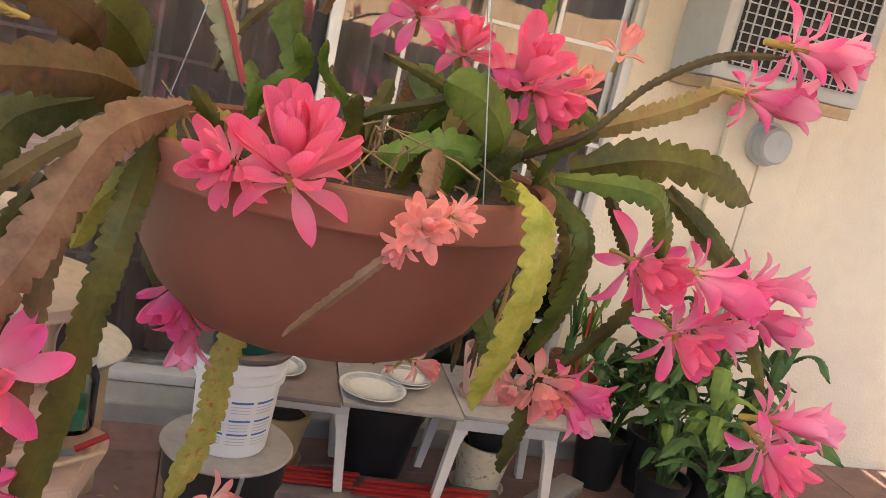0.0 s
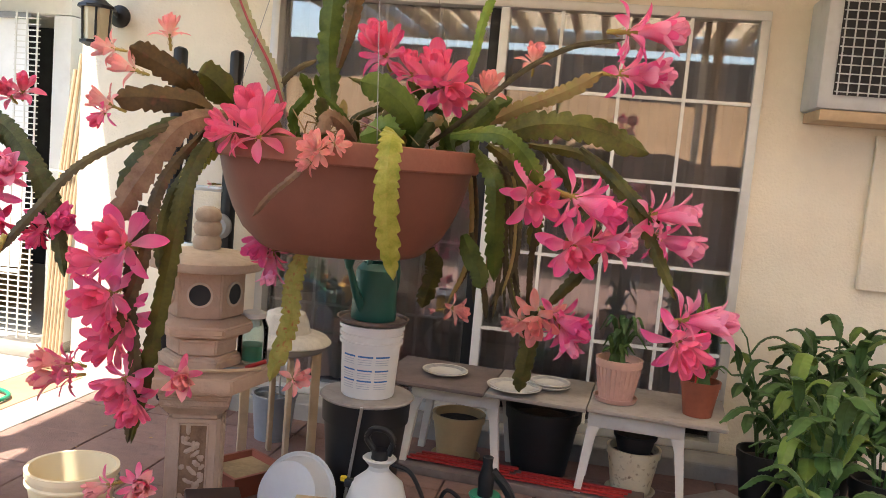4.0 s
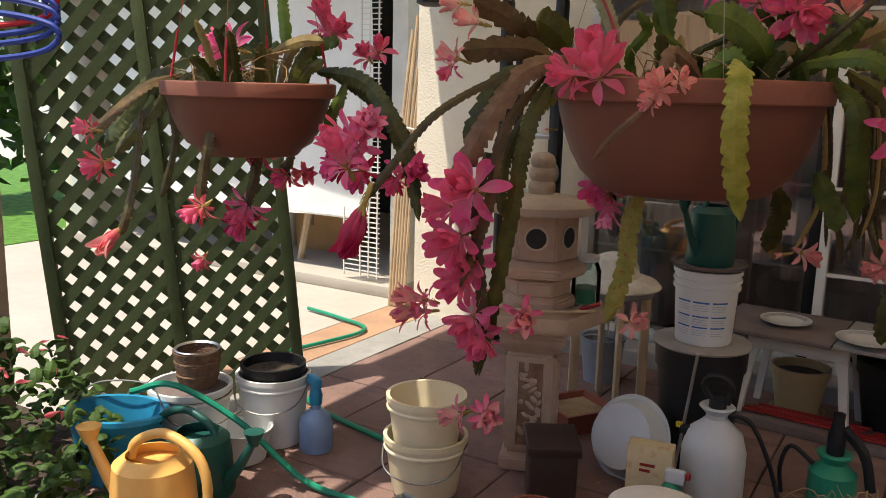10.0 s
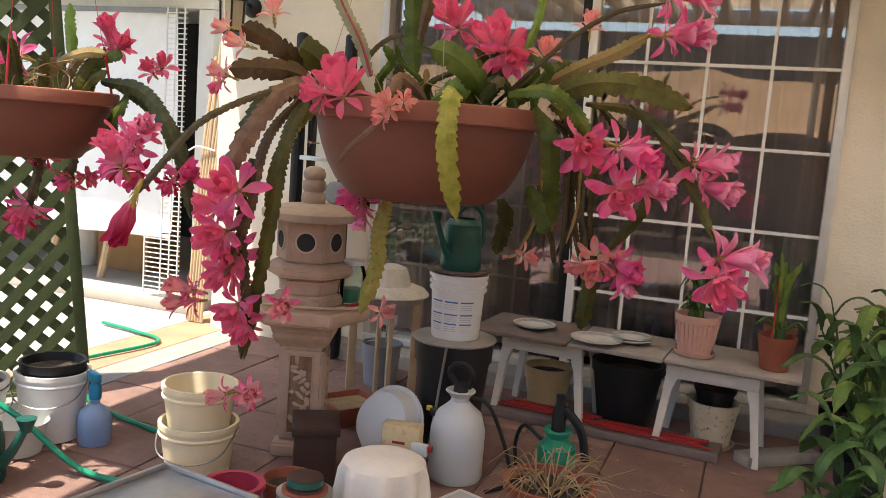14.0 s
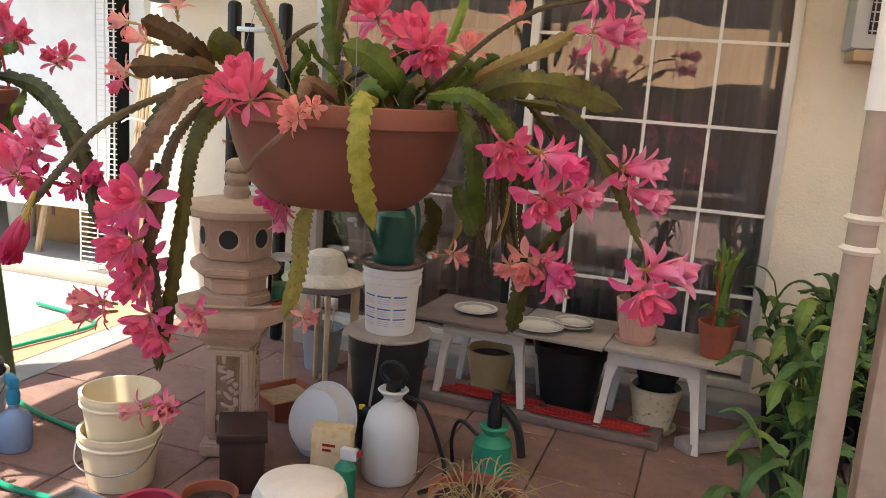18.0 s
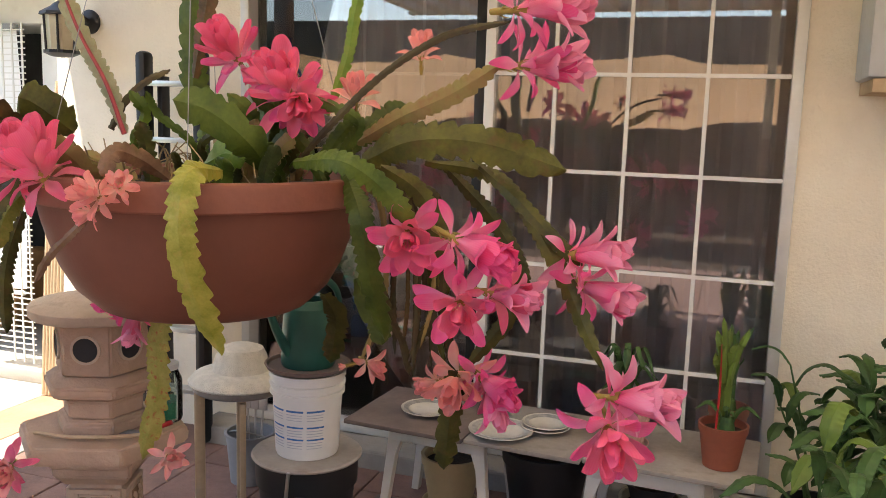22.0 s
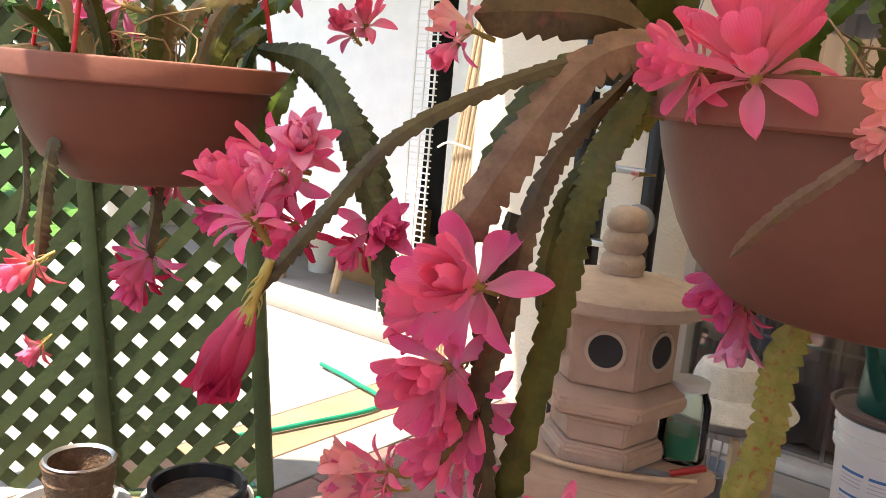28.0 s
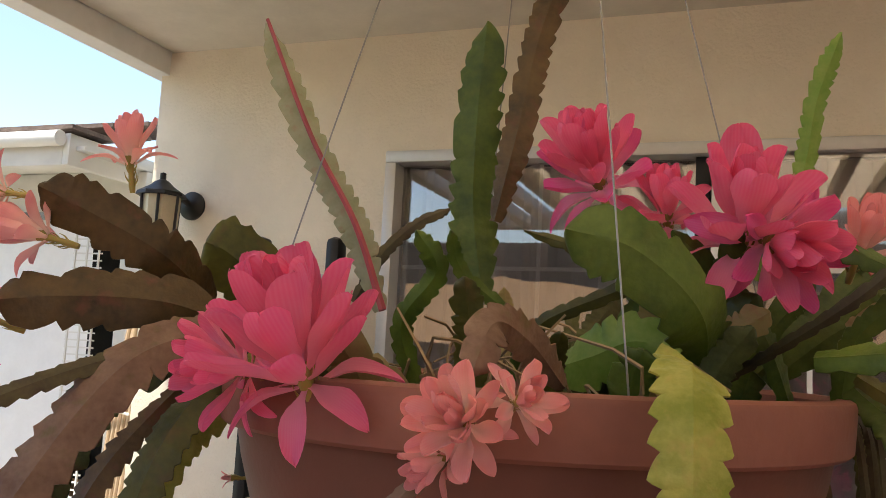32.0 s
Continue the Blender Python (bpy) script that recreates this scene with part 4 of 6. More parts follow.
for i, (mm, dz) in enumerate((("bluehose", 0), ("bluehose", 0.03), ("bluehose", -0.05), ("redwire", 0.06))):
    part("loop", tube([(-2.65, -2.68, 1.60 + dz), (-2.4, -2.6, 1.66 + dz), (-2.14, -2.5, 1.62 + dz), (-2.17, -2.5, 1.54 + dz), (-2.40, -2.6, 1.50 + dz), (-2.65, -2.70, 1.51 + dz)], 0.011, 40), M[mm], hs, "red cord" if mm == "redwire" else "")
part("loop", tube([(-2.48, -2.62, 2.3), (-2.36, -2.56, 2.0), (-2.22, -2.5, 1.78), (-2.16, -2.5, 1.6)], 0.011, 30), M["bluehose"], hs)
pw = thing("timber_post", "weathered pinkish timber post beside the pale pole", "post", (1.345, -2.72, 0))
part("shaft", box(-0.035, 0.035, -0.035, 0.035, 0, 2.70, 0.006), M["post"], pw)
pv = thing("metal_pole", "pale metal pole tied with white cord", "pole", (1.25, -2.75, 0))
part("shaft", lathe([(0, 0), (0.025, 0), (0.025, 2.70), (0, 2.70)], 24), M["post"], pv)
for z in (1.29, 1.345):
    part("cord", lathe([(0.026, z - 0.008), (0.034, z), (0.026, z + 0.008)], 24), M["towel"], pv, "knotted white cord")
part("sleeve", lathe([(0.0255, 1.53), (0.029, 1.53), (0.029, 2.4), (0.0255, 2.4)], 24), M["white"], pv)

# ---- benches under the window ----
def plastic_stool(at, turn=0):
    t = thing("plastic_bench", "white plastic bench with splayed legs under boards", "bench", at, turn, "benches under the window")
    w, d, hh = 0.40, 0.34, 0.395
    part("apron", box(-w / 2, w / 2, -d / 2, -d / 2 + 0.03, hh - 0.06, hh, 0.008), M["benchwhite"], t)
    part("apron", box(-w / 2, w / 2, d / 2 - 0.03, d / 2, hh - 0.06, hh, 0.008), M["benchwhite"], t)
    part("top", box(-w / 2, w / 2, -d / 2, d / 2, hh + 0.001, hh + 0.02, 0.008), M["benchwhite"], t)
    for sx in (-1, 1):
        for sy in (-1, 1):
            x, y = sx * (w / 2 - 0.03), sy * (d / 2 - 0.02)
            bm = bmesh.new()
            prof = [(hh, 0.075, 0), (hh - 0.05, 0.055, 0), (hh - 0.12, 0.038, 0.006), (0.0, 0.03, 0.035)]
            rr = []
            for z, ww, out in prof:
                x0 = x + sx * (0.03 + out)
                rr.append([bm.verts.new((x0 - sx * q * ww, y + p * 0.017 + sy * out * 0.4, z)) for q, p in ((0, -1), (1, -1), (1, 1), (0, 1))])
            for a, b in zip(rr, rr[1:]):
                for k in range(4):
                    bm.faces.new((a[k], a[(k + 1) % 4], b[(k + 1) % 4], b[k]))
            bm.faces.new(rr[0])
            bm.faces.new(rr[-1][::-1])
            bmesh.ops.recalc_face_normals(bm, faces=bm.faces)
            part("leg", bm, M["benchwhite"], t)
    return t


plastic_stool((0.05, -0.48, 0), -4)
plastic_stool((0.84, -0.54, 0), -4)
for x0, x1, y, mm, lb, dz in ((-0.29, 0.195, -0.54, "board_dark", "weathered brown board laid across the bench", 0), (0.20, 0.63, -0.565, "board_light", "pale scuffed board bridging the benches", 0.002), (0.635, 1.20, -0.575, "board_light", "grey weathered board on the bench", 0)):
    b = thing("bench_board", lb, "board", ((x0 + x1) / 2, y, 0.4165 + dz), -4, "boards on the benches")
    part("board", box(-(x1 - x0) / 2, (x1 - x0) / 2, -0.22, 0.25, 0, 0.018, 0.004), M[mm], b)


def plate(at, r, lb):
    p = thing("plate", lb, "plate", at, 0, "plates on the bench")
    part("dish", lathe([(0, 0.004), (r * 0.6, 0.004), (r * 0.68, 0.008), (r, 0.02), (r, 0.024), (r * 0.66, 0.013), (r * 0.58, 0.009), (0, 0.009)], 40), M["china"], p)
    part("pattern_ring", lathe([(r * 0.72, 0.0165), (r * 0.9, 0.0225), (r * 0.9, 0.0235), (r * 0.72, 0.0175)], 40), M["plategrey"], p, "grey printed rim")


plate((-0.03, -0.55, 0.437), 0.105, "white china plate with grey rim on the brown board")
plate((0.30, -0.67, 0.439), 0.12, "white china plate with grey rim on the pale board")
plate((0.445, -0.56, 0.439), 0.095, "stacked small china plate on the pale board")
plate((0.448, -0.562, 0.451), 0.09, "small china plate on top of another")


def pot(name, lb, at, r, hh, mm, saucer=None, ribs=0, group="flower pots", foot=0.72):
    t = thing(name, lb, "flower pot", at, 0, group)
    part("body", lathe([(0, 0), (r * foot, 0), (r * 0.95, hh * 0.82), (r * 0.95, hh * 0.83), (r, hh * 0.83), (r * 1.02, hh), (r * 0.92, hh), (r * 0.88, hh * 0.8), (r * 0.6, 0.02), (0, 0.02)], 40), M[mm], t)
    part("soil", lathe([(0, hh * 0.84), (r * 0.5, hh * 0.86), (r * 0.9, hh * 0.82)], 24), M["soil"], t, "dark soil")
    for i in range(ribs):
        a = 6.283 * i / ribs
        part("rib", tube([(r * foot * math.cos(a), r * foot * math.sin(a), 0.01), (r * 0.955 * math.cos(a), r * 0.955 * math.sin(a), hh * 0.8)], 0.004, 2, 5), M[mm], t)
    if saucer:
        part("saucer", lathe([(0, -0.012), (r * 0.85, -0.012), (r * 0.95, 0.008), (r * 0.9, 0.008), (r * 0.83, -0.005), (0, -0.005)], 32), M[saucer], t, "shallow saucer")
    return t


def strap_plant(lb, at, count, ln, spread, mm, seed, width=0.03, group="", name="strap_leaf_plant", arch=0.45):
    """Tufts of long arching leaves."""
    rnd = random.Random(seed)
    t = thing(name, lb, "plant", at, 0, group)
    part("crown", lathe([(0, 0), (0.03, 0), (0.02, 0.05), (0, 0.06)], 10), M[mm], t)
    for i in range(count):
        a = 6.283 * i / count + rnd.uniform(-0.4, 0.4)
        l = ln * rnd.uniform(0.6, 1.1)
        o = spread * rnd.uniform(0.3, 1.1)
        d = Vector((math.cos(a), math.sin(a), 0))
        pts = [d * 0.015, d * o * 0.25 + Vector((0, 0, l * 0.5)), d * o * 0.65 + Vector((0, 0, l * 0.85)), d * o * 1.15 + Vector((0, 0, l * (0.95 - arch * o / max(spread, 0.01))))]
        part("leaf", cladode(pts, width * rnd.uniform(0.7, 1.2), face=(d.x * 0.2, d.y * 0.2 - 0.2, 1.0), seed=seed * 50 + i, notch=0.0, base=0.4, tip=0.15), M[mm], t)
    return t


pot("flower_pot", "ribbed pink plastic pot on the bench board", (0.735, -0.60, 0.450), 0.10, 0.175, "pinkpot", "pinkpot", 26)
strap_plant("dark green leggy plant in the pink pot", (0.735, -0.60, 0.595), 16, 0.24, 0.10, "orchid", 3, 0.022)
strap_plant("short stubby stems in the pink pot", (0.715, -0.62, 0.595), 12, 0.14, 0.07, "ginger", 4, 0.018)
pot("flower_pot", "red clay-coloured plastic pot on the bench board", (1.075, -0.65, 0.437), 0.082, 0.15, "claypot", None)
strap_plant("fresh green upright orchid with red stake in the clay pot", (1.075, -0.65, 0.555), 8, 0.40, 0.055, "orchid2", 9, 0.034, arch=-0.12)
strap_plant("thin drooping orchid leaves in the clay pot", (1.085, -0.66, 0.565), 7, 0.12, 0.12, "orchid", 14, 0.018)
pot("flower_pot", "small orange clay pot behind the red one", (1.09, -0.50, 0.437), 0.07, 0.17, "rimterra", None)
strap_plant("narrow green stems in the small clay pot", (1.09, -0.50, 0.58), 6, 0.30, 0.05, "orchid", 17, 0.022, arch=-0.1)
rk = thing("plant_stake", "thin red plant stake in the clay pot", "stake", (1.05, -0.67, 0.545))
part("rod", tube([(0, 0, 0), (0.004, 0, 0.15), (0.002, 0, 0.32)], 0.004, 4), M["redwire"], rk)
pot("flower_pot", "tan glazed pot under the bench", (0.03, -0.40, 0.012), 0.125, 0.21, "tanpot", "tanpot")
pot("nursery_pot", "large black plastic nursery pot under the bench", (0.425, -0.40, 0.0), 0.175, 0.31, "black", None)
pot("flower_pot", "ivory pot with brown flower print under the bench", (0.845, -0.50, 0.012), 0.118, 0.2, "ivory", "ivory")
pot("nursery_pot", "small black pot nested in the ivory pot", (0.845, -0.50, 0.185), 0.095, 0.09, "black", None)
for i, (x0, x1, y) in enumerate(((-0.17, 0.36, -0.60), (0.30, 0.86, -0.67))):
    rb = thing("red_slat_bundle", "bundle of flat red plastic slats on the floor", "slats", ((x0 + x1) / 2, y, 0.05), -4)
    for k in range(4):
        part("slat", box(-(x1 - x0) / 2 + 0.02 * k, (x1 - x0) / 2 - 0.015 * ((k * 7) % 4), -0.05 + k * 0.03, -0.032 + k * 0.03, 0, 0.007 + 0.003 * (k % 2), 0.002), M["red"], rb)
pl = thing("floor_plank", "weathered plank lying under the bench", "plank", (0.32, -0.63, 0.0), -4)
part("plank", box(-0.58, 0.58, -0.09, 0.09, 0, 0.04, 0.004), M["board_dark"], pl)
pl = thing("floor_plank", "short grey plank by the bench leg", "plank", (1.14, -0.58, 0.0), 40)
part("plank", box(-0.2, 0.2, -0.05, 0.05, 0, 0.05, 0.004), M["board_light"], pl)

# bucket tower
BX, BY = -0.21, -1.22
bp = pot("nursery_pot", "large black nursery pot turned into a stand", (BX, BY, 0), 0.165, 0.485, "black", None)
bl = thing("round_board", "round tan board on the black pot", "board", (BX, BY, 0.487))
part("disc", lathe([(0, 0), (0.175, 0), (0.18, 0.007), (0.175, 0.013), (0, 0.013)], 40), M["board_light"], bl)
bk = thing("white_bucket", "white plastic bucket with blue printed label", "bucket", (BX, BY, 0.501))
bk.scale = (0.77, 0.77, 0.80)
part("body", lathe([(0, 0), (0.128, 0), (0.132, 0.01), (0.145, 0.25), (0.156, 0.252), (0.156, 0.266), (0.147, 0.268), (0.148, 0.285), (0.158, 0.287), (0.158, 0.3), (0.15, 0.302), (0.15, 0.322), (0.16, 0.324), (0.16, 0.342), (0.14, 0.342), (0.125, 0.02), (0, 0.02)], 48), M["bucket"], bk)
for z, hh in ((0.2, 0.008), (0.135, 0.007), (0.085, 0.007)):
    for k in range(3):
        a0 = -2.35 + k * 0.62
        bm = bmesh.new()
        vs = [[bm.verts.new(((0.1335 + 0.05 * (z + dz)) * math.cos(a0 + 0.52 * i / 6), (0.1335 + 0.05 * (z + dz)) * math.sin(a0 + 0.52 * i / 6), z + dz)) for i in range(7)] for dz in (0, hh)]
        for i in range(6):
            bm.faces.new((vs[0][i], vs[0][i + 1], vs[1][i + 1], vs[1][i]))
        part("label_bar", bm, M["label"], bk, "blue printed bar")
        for q in range(3):
            bm = bmesh.new()
            zz = z - 0.012 - q * 0.011
            vs = [[bm.verts.new(((0.1335 + 0.05 * (zz + dz)) * math.cos(a0 + 0.48 * i / 6), (0.1335 + 0.05 * (zz + dz)) * math.sin(a0 + 0.48 * i / 6), zz + dz)) for i in range(7)] for dz in (0, 0.003)]
            for i in range(6):
                bm.faces.new((vs[0][i], vs[0][i + 1], vs[1][i + 1], vs[1][i]))
            part("label_bar", bm, M["ink"], bk)
sc = thing("saucer_lid", "dark round saucer on the bucket", "saucer", (BX, BY, 0.783))
part("dish", lathe([(0, 0), (0.13, 0), (0.138, 0.014), (0.13, 0.014), (0.125, 0.005), (0, 0.005)], 40), M["board_dark"], sc)


def watering_can(name, lb, at, turn, s, mm, spout=True):
    t = thing(name, lb, "watering can", at, turn)
    part("body", lathe([(0, 0), (0.115 * s, 0), (0.12 * s, 0.01 * s), (0.112 * s, 0.14 * s), (0.105 * s, 0.2 * s), (0.075 * s, 0.225 * s), (0.07 * s, 0.225 * s), (0.09 * s, 0.19 * s), (0, 0.18 * s)], 36), M[mm], t)
    part("handle", tube([(0.10 * s, 0, 0.06 * s), (0.18 * s, 0, 0.12 * s), (0.16 * s, 0, 0.24 * s), (0.05 * s, 0, 0.29 * s), (-0.05 * s, 0, 0.25 * s), (-0.075 * s, 0, 0.20 * s)], 0.014 * s, 30, 10), M[mm], t)
    part("spout", tube([(-0.10 * s, 0, 0.05 * s), (-0.16 * s, 0, 0.12 * s), (-0.22 * s, 0, 0.22 * s)], 0.024 * s, 16, 10, taper=0.6), M[mm], t)
    part("rose", lathe([(0.015 * s, 0), (0.035 * s, 0.05 * s), (0, 0.056 * s)], 20, center=(-0.225 * s, 0, 0.21 * s)), M[mm], t)
    return t


gc = watering_can("watering_can", "dark green plastic watering can on the saucer", (BX, BY, 0.79), 66, 0.72, "green_can")
gc.scale = (1, 1, 1.32)

# ---- stone lantern ----
def prism(profile, n=6, turn=0.0, bevel=0.006):
    bm = lathe([(0, profile[0][1]), *profile, (0, profile[-1][1])], n)
    bmesh.ops.rotate(bm, verts=bm.verts, matrix=Matrix.Rotation(turn, 3, "Z"))
    if bevel:
        bmesh.ops.bevel(bm, geom=[e for e in bm.edges if e.calc_face_angle(0) > 0.3], offset=bevel, segments=2, affect="EDGES")
    return bm


ln_ = thing("stone_lantern", "pale brown stone garden lantern on a carved square pedestal", "stone lantern", (-0.745, -1.54, 0), 20)
Q = math.radians(45)
part("plinth", prism([(0.15, 0), (0.15, 0.05), (0.135, 0.062)], 4, Q), M["stone"], ln_)
part("pedestal", prism([(0.128, 0.063), (0.128, 0.455)], 4, Q, 0.014), M["stone"], ln_)
part("cap", prism([(0.128, 0.456), (0.155, 0.485), (0.165, 0.49), (0.165, 0.52), (0.178, 0.53), (0.178, 0.56)], 4, Q), M["stone"], ln_)
for i in range(4):
    face = Matrix.Rotation(math.radians(90 * i), 4, "Z") @ Matrix.Translation((0, -0.0905, 0))
    panel = part("carved_panel", box(-0.045, 0.045, -0.002, 0.004, 0.10, 0.42, 0.002), M["carve"], ln_, "carved flower relief panel", face)
    for x0, x1, z0, z1 in ((-0.052, -0.045, 0.093, 0.427), (0.045, 0.052, 0.093, 0.427), (-0.045, 0.045, 0.42, 0.427), (-0.045, 0.045, 0.093, 0.10)):
        part("moulding", box(x0, x1, -0.007, 0.003, z0, z1, 0.002), M["stone"], panel)
    if i > 1:
        continue
    rnd = random.Random(40 + i)
    for k in range(26):
        x, z = rnd.uniform(-0.03, 0.03), 0.12 + 0.27 * (k + rnd.random()) / 26
        a = rnd.uniform(-1.3, 1.3) if k % 3 else rnd.uniform(1.2, 2.4) * rnd.choice((-1, 1))
        l = rnd.uniform(0.025, 0.05)
        dx, dz = l * math.sin(a), l * math.cos(a)
        x1 = max(-0.042, min(0.042, x + dx))
        part("carved_leaf", cladode([(x, -0.003, z), ((x + x1) / 2, -0.009, z + dz * 0.5), (x1, -0.004, z + dz)], rnd.uniform(0.012, 0.02), face=(0, -1, 0), seed=k, notch=0.0, base=0.3, tip=0.1), M["stone"], panel)
part("table_slab", prism([(0.235, 0.561), (0.26, 0.57), (0.262, 0.605), (0.25, 0.62)]), M["stone"], ln_)
part("tier", prism([(0.142, 0.621), (0.142, 0.655), (0.13, 0.668)]), M["stone"], ln_)
part("tier", prism([(0.122, 0.669), (0.124, 0.72), (0.14, 0.733)]), M["stone"], ln_)
part("tier", prism([(0.155, 0.734), (0.178, 0.748), (0.178, 0.775), (0.142, 0.80)]), M["stone"], ln_)
fb = part("fire_box", prism([(0.138, 0.801), (0.141, 0.81), (0.141, 0.955), (0.136, 0.962)]), M["stone"], ln_)
for i in range(6):
    a = math.radians(30 + 60 * i)
    bm = lathe([(0.036, 0.0), (0.044, 0.0), (0.044, 0.006), (0.036, 0.006)], 24)
    bmesh.ops.transform(bm, matrix=pose(0, -0.123, 0.885, 90, 0, 0), verts=bm.verts)
    part("hole_ring", bm, M["stoneroof"], fb, "", Matrix.Rotation(a + math.pi / 2, 4, "Z"))
    # no opening is cut: a near-black disc paints the shade inside it
    bm = lathe([(0.0, 0.0), (0.037, 0.0), (0.037, 0.003), (0.0, 0.003)], 24)
    bmesh.ops.transform(bm, matrix=pose(0, -0.1225, 0.885, 90, 0, 0), verts=bm.verts)
    part("hole", bm, M["dark"], fb, "near-black disc for the shade in a round opening", Matrix.Rotation(a + math.pi / 2, 4, "Z"))
part("roof", lathe([(0, 0.963), (0.12, 0.963), (0.195, 0.968), (0.202, 0.975), (0.203, 0.998), (0.196, 1.006), (0.12, 1.022), (0.05, 1.03), (0, 1.032)], 36), M["stoneroof"], ln_, "weathered round roof slab")
part("finial", lathe([(0, 1.03), (0.046, 1.031), (0.05, 1.05), (0.047, 1.068), (0.038, 1.077), (0.045, 1.085), (0.05, 1.102), (0.046, 1.118), (0.037, 1.126), (0.044, 1.134), (0.046, 1.15), (0.038, 1.168), (0.02, 1.178), (0, 1.18)], 28), M["stoneroof"], ln_)

jr = thing("glass_jar", "large glass jar with green contents and white lid", "jar", (-0.595, -1.44, 0.622))
jr.scale = (0.72, 0.72, 0.86)
g = part("glass", lathe([(0, 0), (0.07, 0), (0.075, 0.01), (0.075, 0.15), (0.06, 0.18), (0.056, 0.19), (0.054, 0.19), (0.071, 0.15), (0.071, 0.012), (0, 0.008)], 36), M["clear"], jr)
g.visible_shadow = False
part("filling", lathe([(0, 0.012), (0.068, 0.013), (0.068, 0.075), (0, 0.08)], 28), M["jade"], jr, "green filling")
part("lid", lathe([(0.0, 0.191), (0.06, 0.191), (0.062, 0.212), (0.05, 0.216), (0, 0.216)], 30), M["milky"], jr)
br = thing("dry_stick", "dry bent stick lying on the stone slab", "stick")
part("stick", tube([(-0.86, -1.70, 0.628), (-0.74, -1.70, 0.632), (-0.61, -1.65, 0.634), (-0.50, -1.58, 0.64)], 0.006, 16, 6), M["wood"], br)
stl = thing("round_stool", "round pale wooden stool with bent legs", "stool", (-0.72, -0.80, 0))
stl.scale = (0.92, 0.92, 0.93)
part("seat", lathe([(0, 0.56), (0.19, 0.56), (0.2, 0.57), (0.2, 0.59), (0.19, 0.6), (0, 0.6)], 40), M["board_light"], stl)
for i in range(4):
    a = 0.6 + i * 1.571
    c, s = math.cos(a), math.sin(a)
    bm = box(-0.022, 0.022, -0.012, 0.012, 0, 0.55, 0.005)
    part("leg", bm, M["wood"], stl, m=Matrix.Translation((0.17 * c, 0.17 * s, 0)) @ Matrix.Rotation(a, 4, "Z"))
    part("bend", tube([(0.17 * c, 0.17 * s, 0.5), (0.165 * c, 0.165 * s, 0.545), (0.1 * c, 0.1 * s, 0.553)], 0.014, 8, 8), M["wood"], stl)
hat = thing("straw_hat", "white woven straw sun hat on the stool", "hat", (-0.71, -0.81, 0.56))
hat.scale = (0.98, 0.98, 1.05)
part("crown", lathe([(0, 0.135), (0.05, 0.133), (0.085, 0.12), (0.100, 0.09), (0.110, 0.05), (0.114, 0.034), (0.106, 0.03), (0.08, 0.112), (0, 0.125)], 40), M["straw"], hat)
part("brim", lathe([(0.112, 0.032), (0.15, 0.030), (0.185, 0.018), (0.205, -0.002), (0.207, 0.003), (0.186, 0.024), (0.15, 0.036), (0.112, 0.040)], 48), M["straw"], hat)
tr_ = thing("hand_trowel", "small hand tool with red handle on the stone slab", "trowel", (-0.565, -1.56, 0.622), 20)
tr_.scale = (0.7, 0.7, 0.7)
part("handle", tube([(0, 0, 0.01), (0.05, 0, 0.03), (0.1, 0, 0.05)], 0.011, 8, 8), M["red"], tr_, "red handle")
part("blade", box(-0.12, 0.0, -0.02, 0.02, 0.0, 0.006, 0.002), M["greyp"], tr_)
gb = thing("grey_bucket", "small grey plastic bucket with tools", "bucket", (-0.86, -0.50, 0))
part("body", lathe([(0, 0), (0.085, 0), (0.105, 0.21), (0.112, 0.212), (0.112, 0.222), (0.1, 0.222), (0.08, 0.015), (0, 0.015)], 36), M["greyp"], gb)
part("handle", tube([(-0.11, 0, 0.2), (0, -0.09, 0.25), (0.11, 0, 0.2)], 0.004, 14, 6), M["wire"], gb)
for i in range(3):
    t = thing("garden_fork", "small steel hand fork standing in the bucket", "hand tool", (-0.88 + i * 0.03, -0.50, 0.02))
    part("rod", tube([(0, 0, 0), (0.01, 0, 0.15), (0.01 * i, 0.01, 0.34)], 0.005, 6, 6), M["steel"], t)
    part("head", box(-0.02 + 0.01 * i, 0.02 + 0.01 * i, 0, 0.01, 0.30, 0.36, 0.004), M["steel"], t)



# ---- clutter on the pavers ----
def pail(name, lb, at, r, hh, mm, turn=0, handle="wire"):
    t = thing(name, lb, "bucket", at, turn)
    part("body", lathe([(0, 0), (r * 0.8, 0), (r * 0.82, 0.01), (r, hh - 0.02), (r * 1.05, hh - 0.018), (r * 1.05, hh), (r * 0.96, hh), (r * 0.78, 0.015), (0, 0.015)], 40), M[mm], t)
    part("lip", lathe([(r * 1.0, hh - 0.05), (r * 1.04, hh - 0.045), (r * 1.04, hh - 0.04), (r, hh - 0.035)], 40), M[mm], t)
    if handle:
        part("handle", tube([(-r * 1.06, 0, hh - 0.02), (-r * 0.8, -r * 0.9, hh - 0.09), (0, -r * 1.12, hh - 0.12), (r * 0.8, -r * 0.9, hh - 0.09), (r * 1.06, 0, hh - 0.02)], 0.003, 20, 6), M[handle], t)
    return t


pail("cream_bucket", "cream plastic bucket under another", (-0.95, -1.96, 0), 0.142, 0.21, "cream", 20)
pail("cream_bucket", "cream plastic bucket stacked in another", (-0.95, -1.96, 0.155), 0.134, 0.20, "cream", 200)
pail("white_pail", "white plastic pail beside the lattice", (-1.68, -1.94, 0), 0.14, 0.28, "bucket", 30)
pot("nursery_pot", "black nursery pot nested in the white pail", (-1.68, -1.94, 0.12), 0.126, 0.2, "black", None)
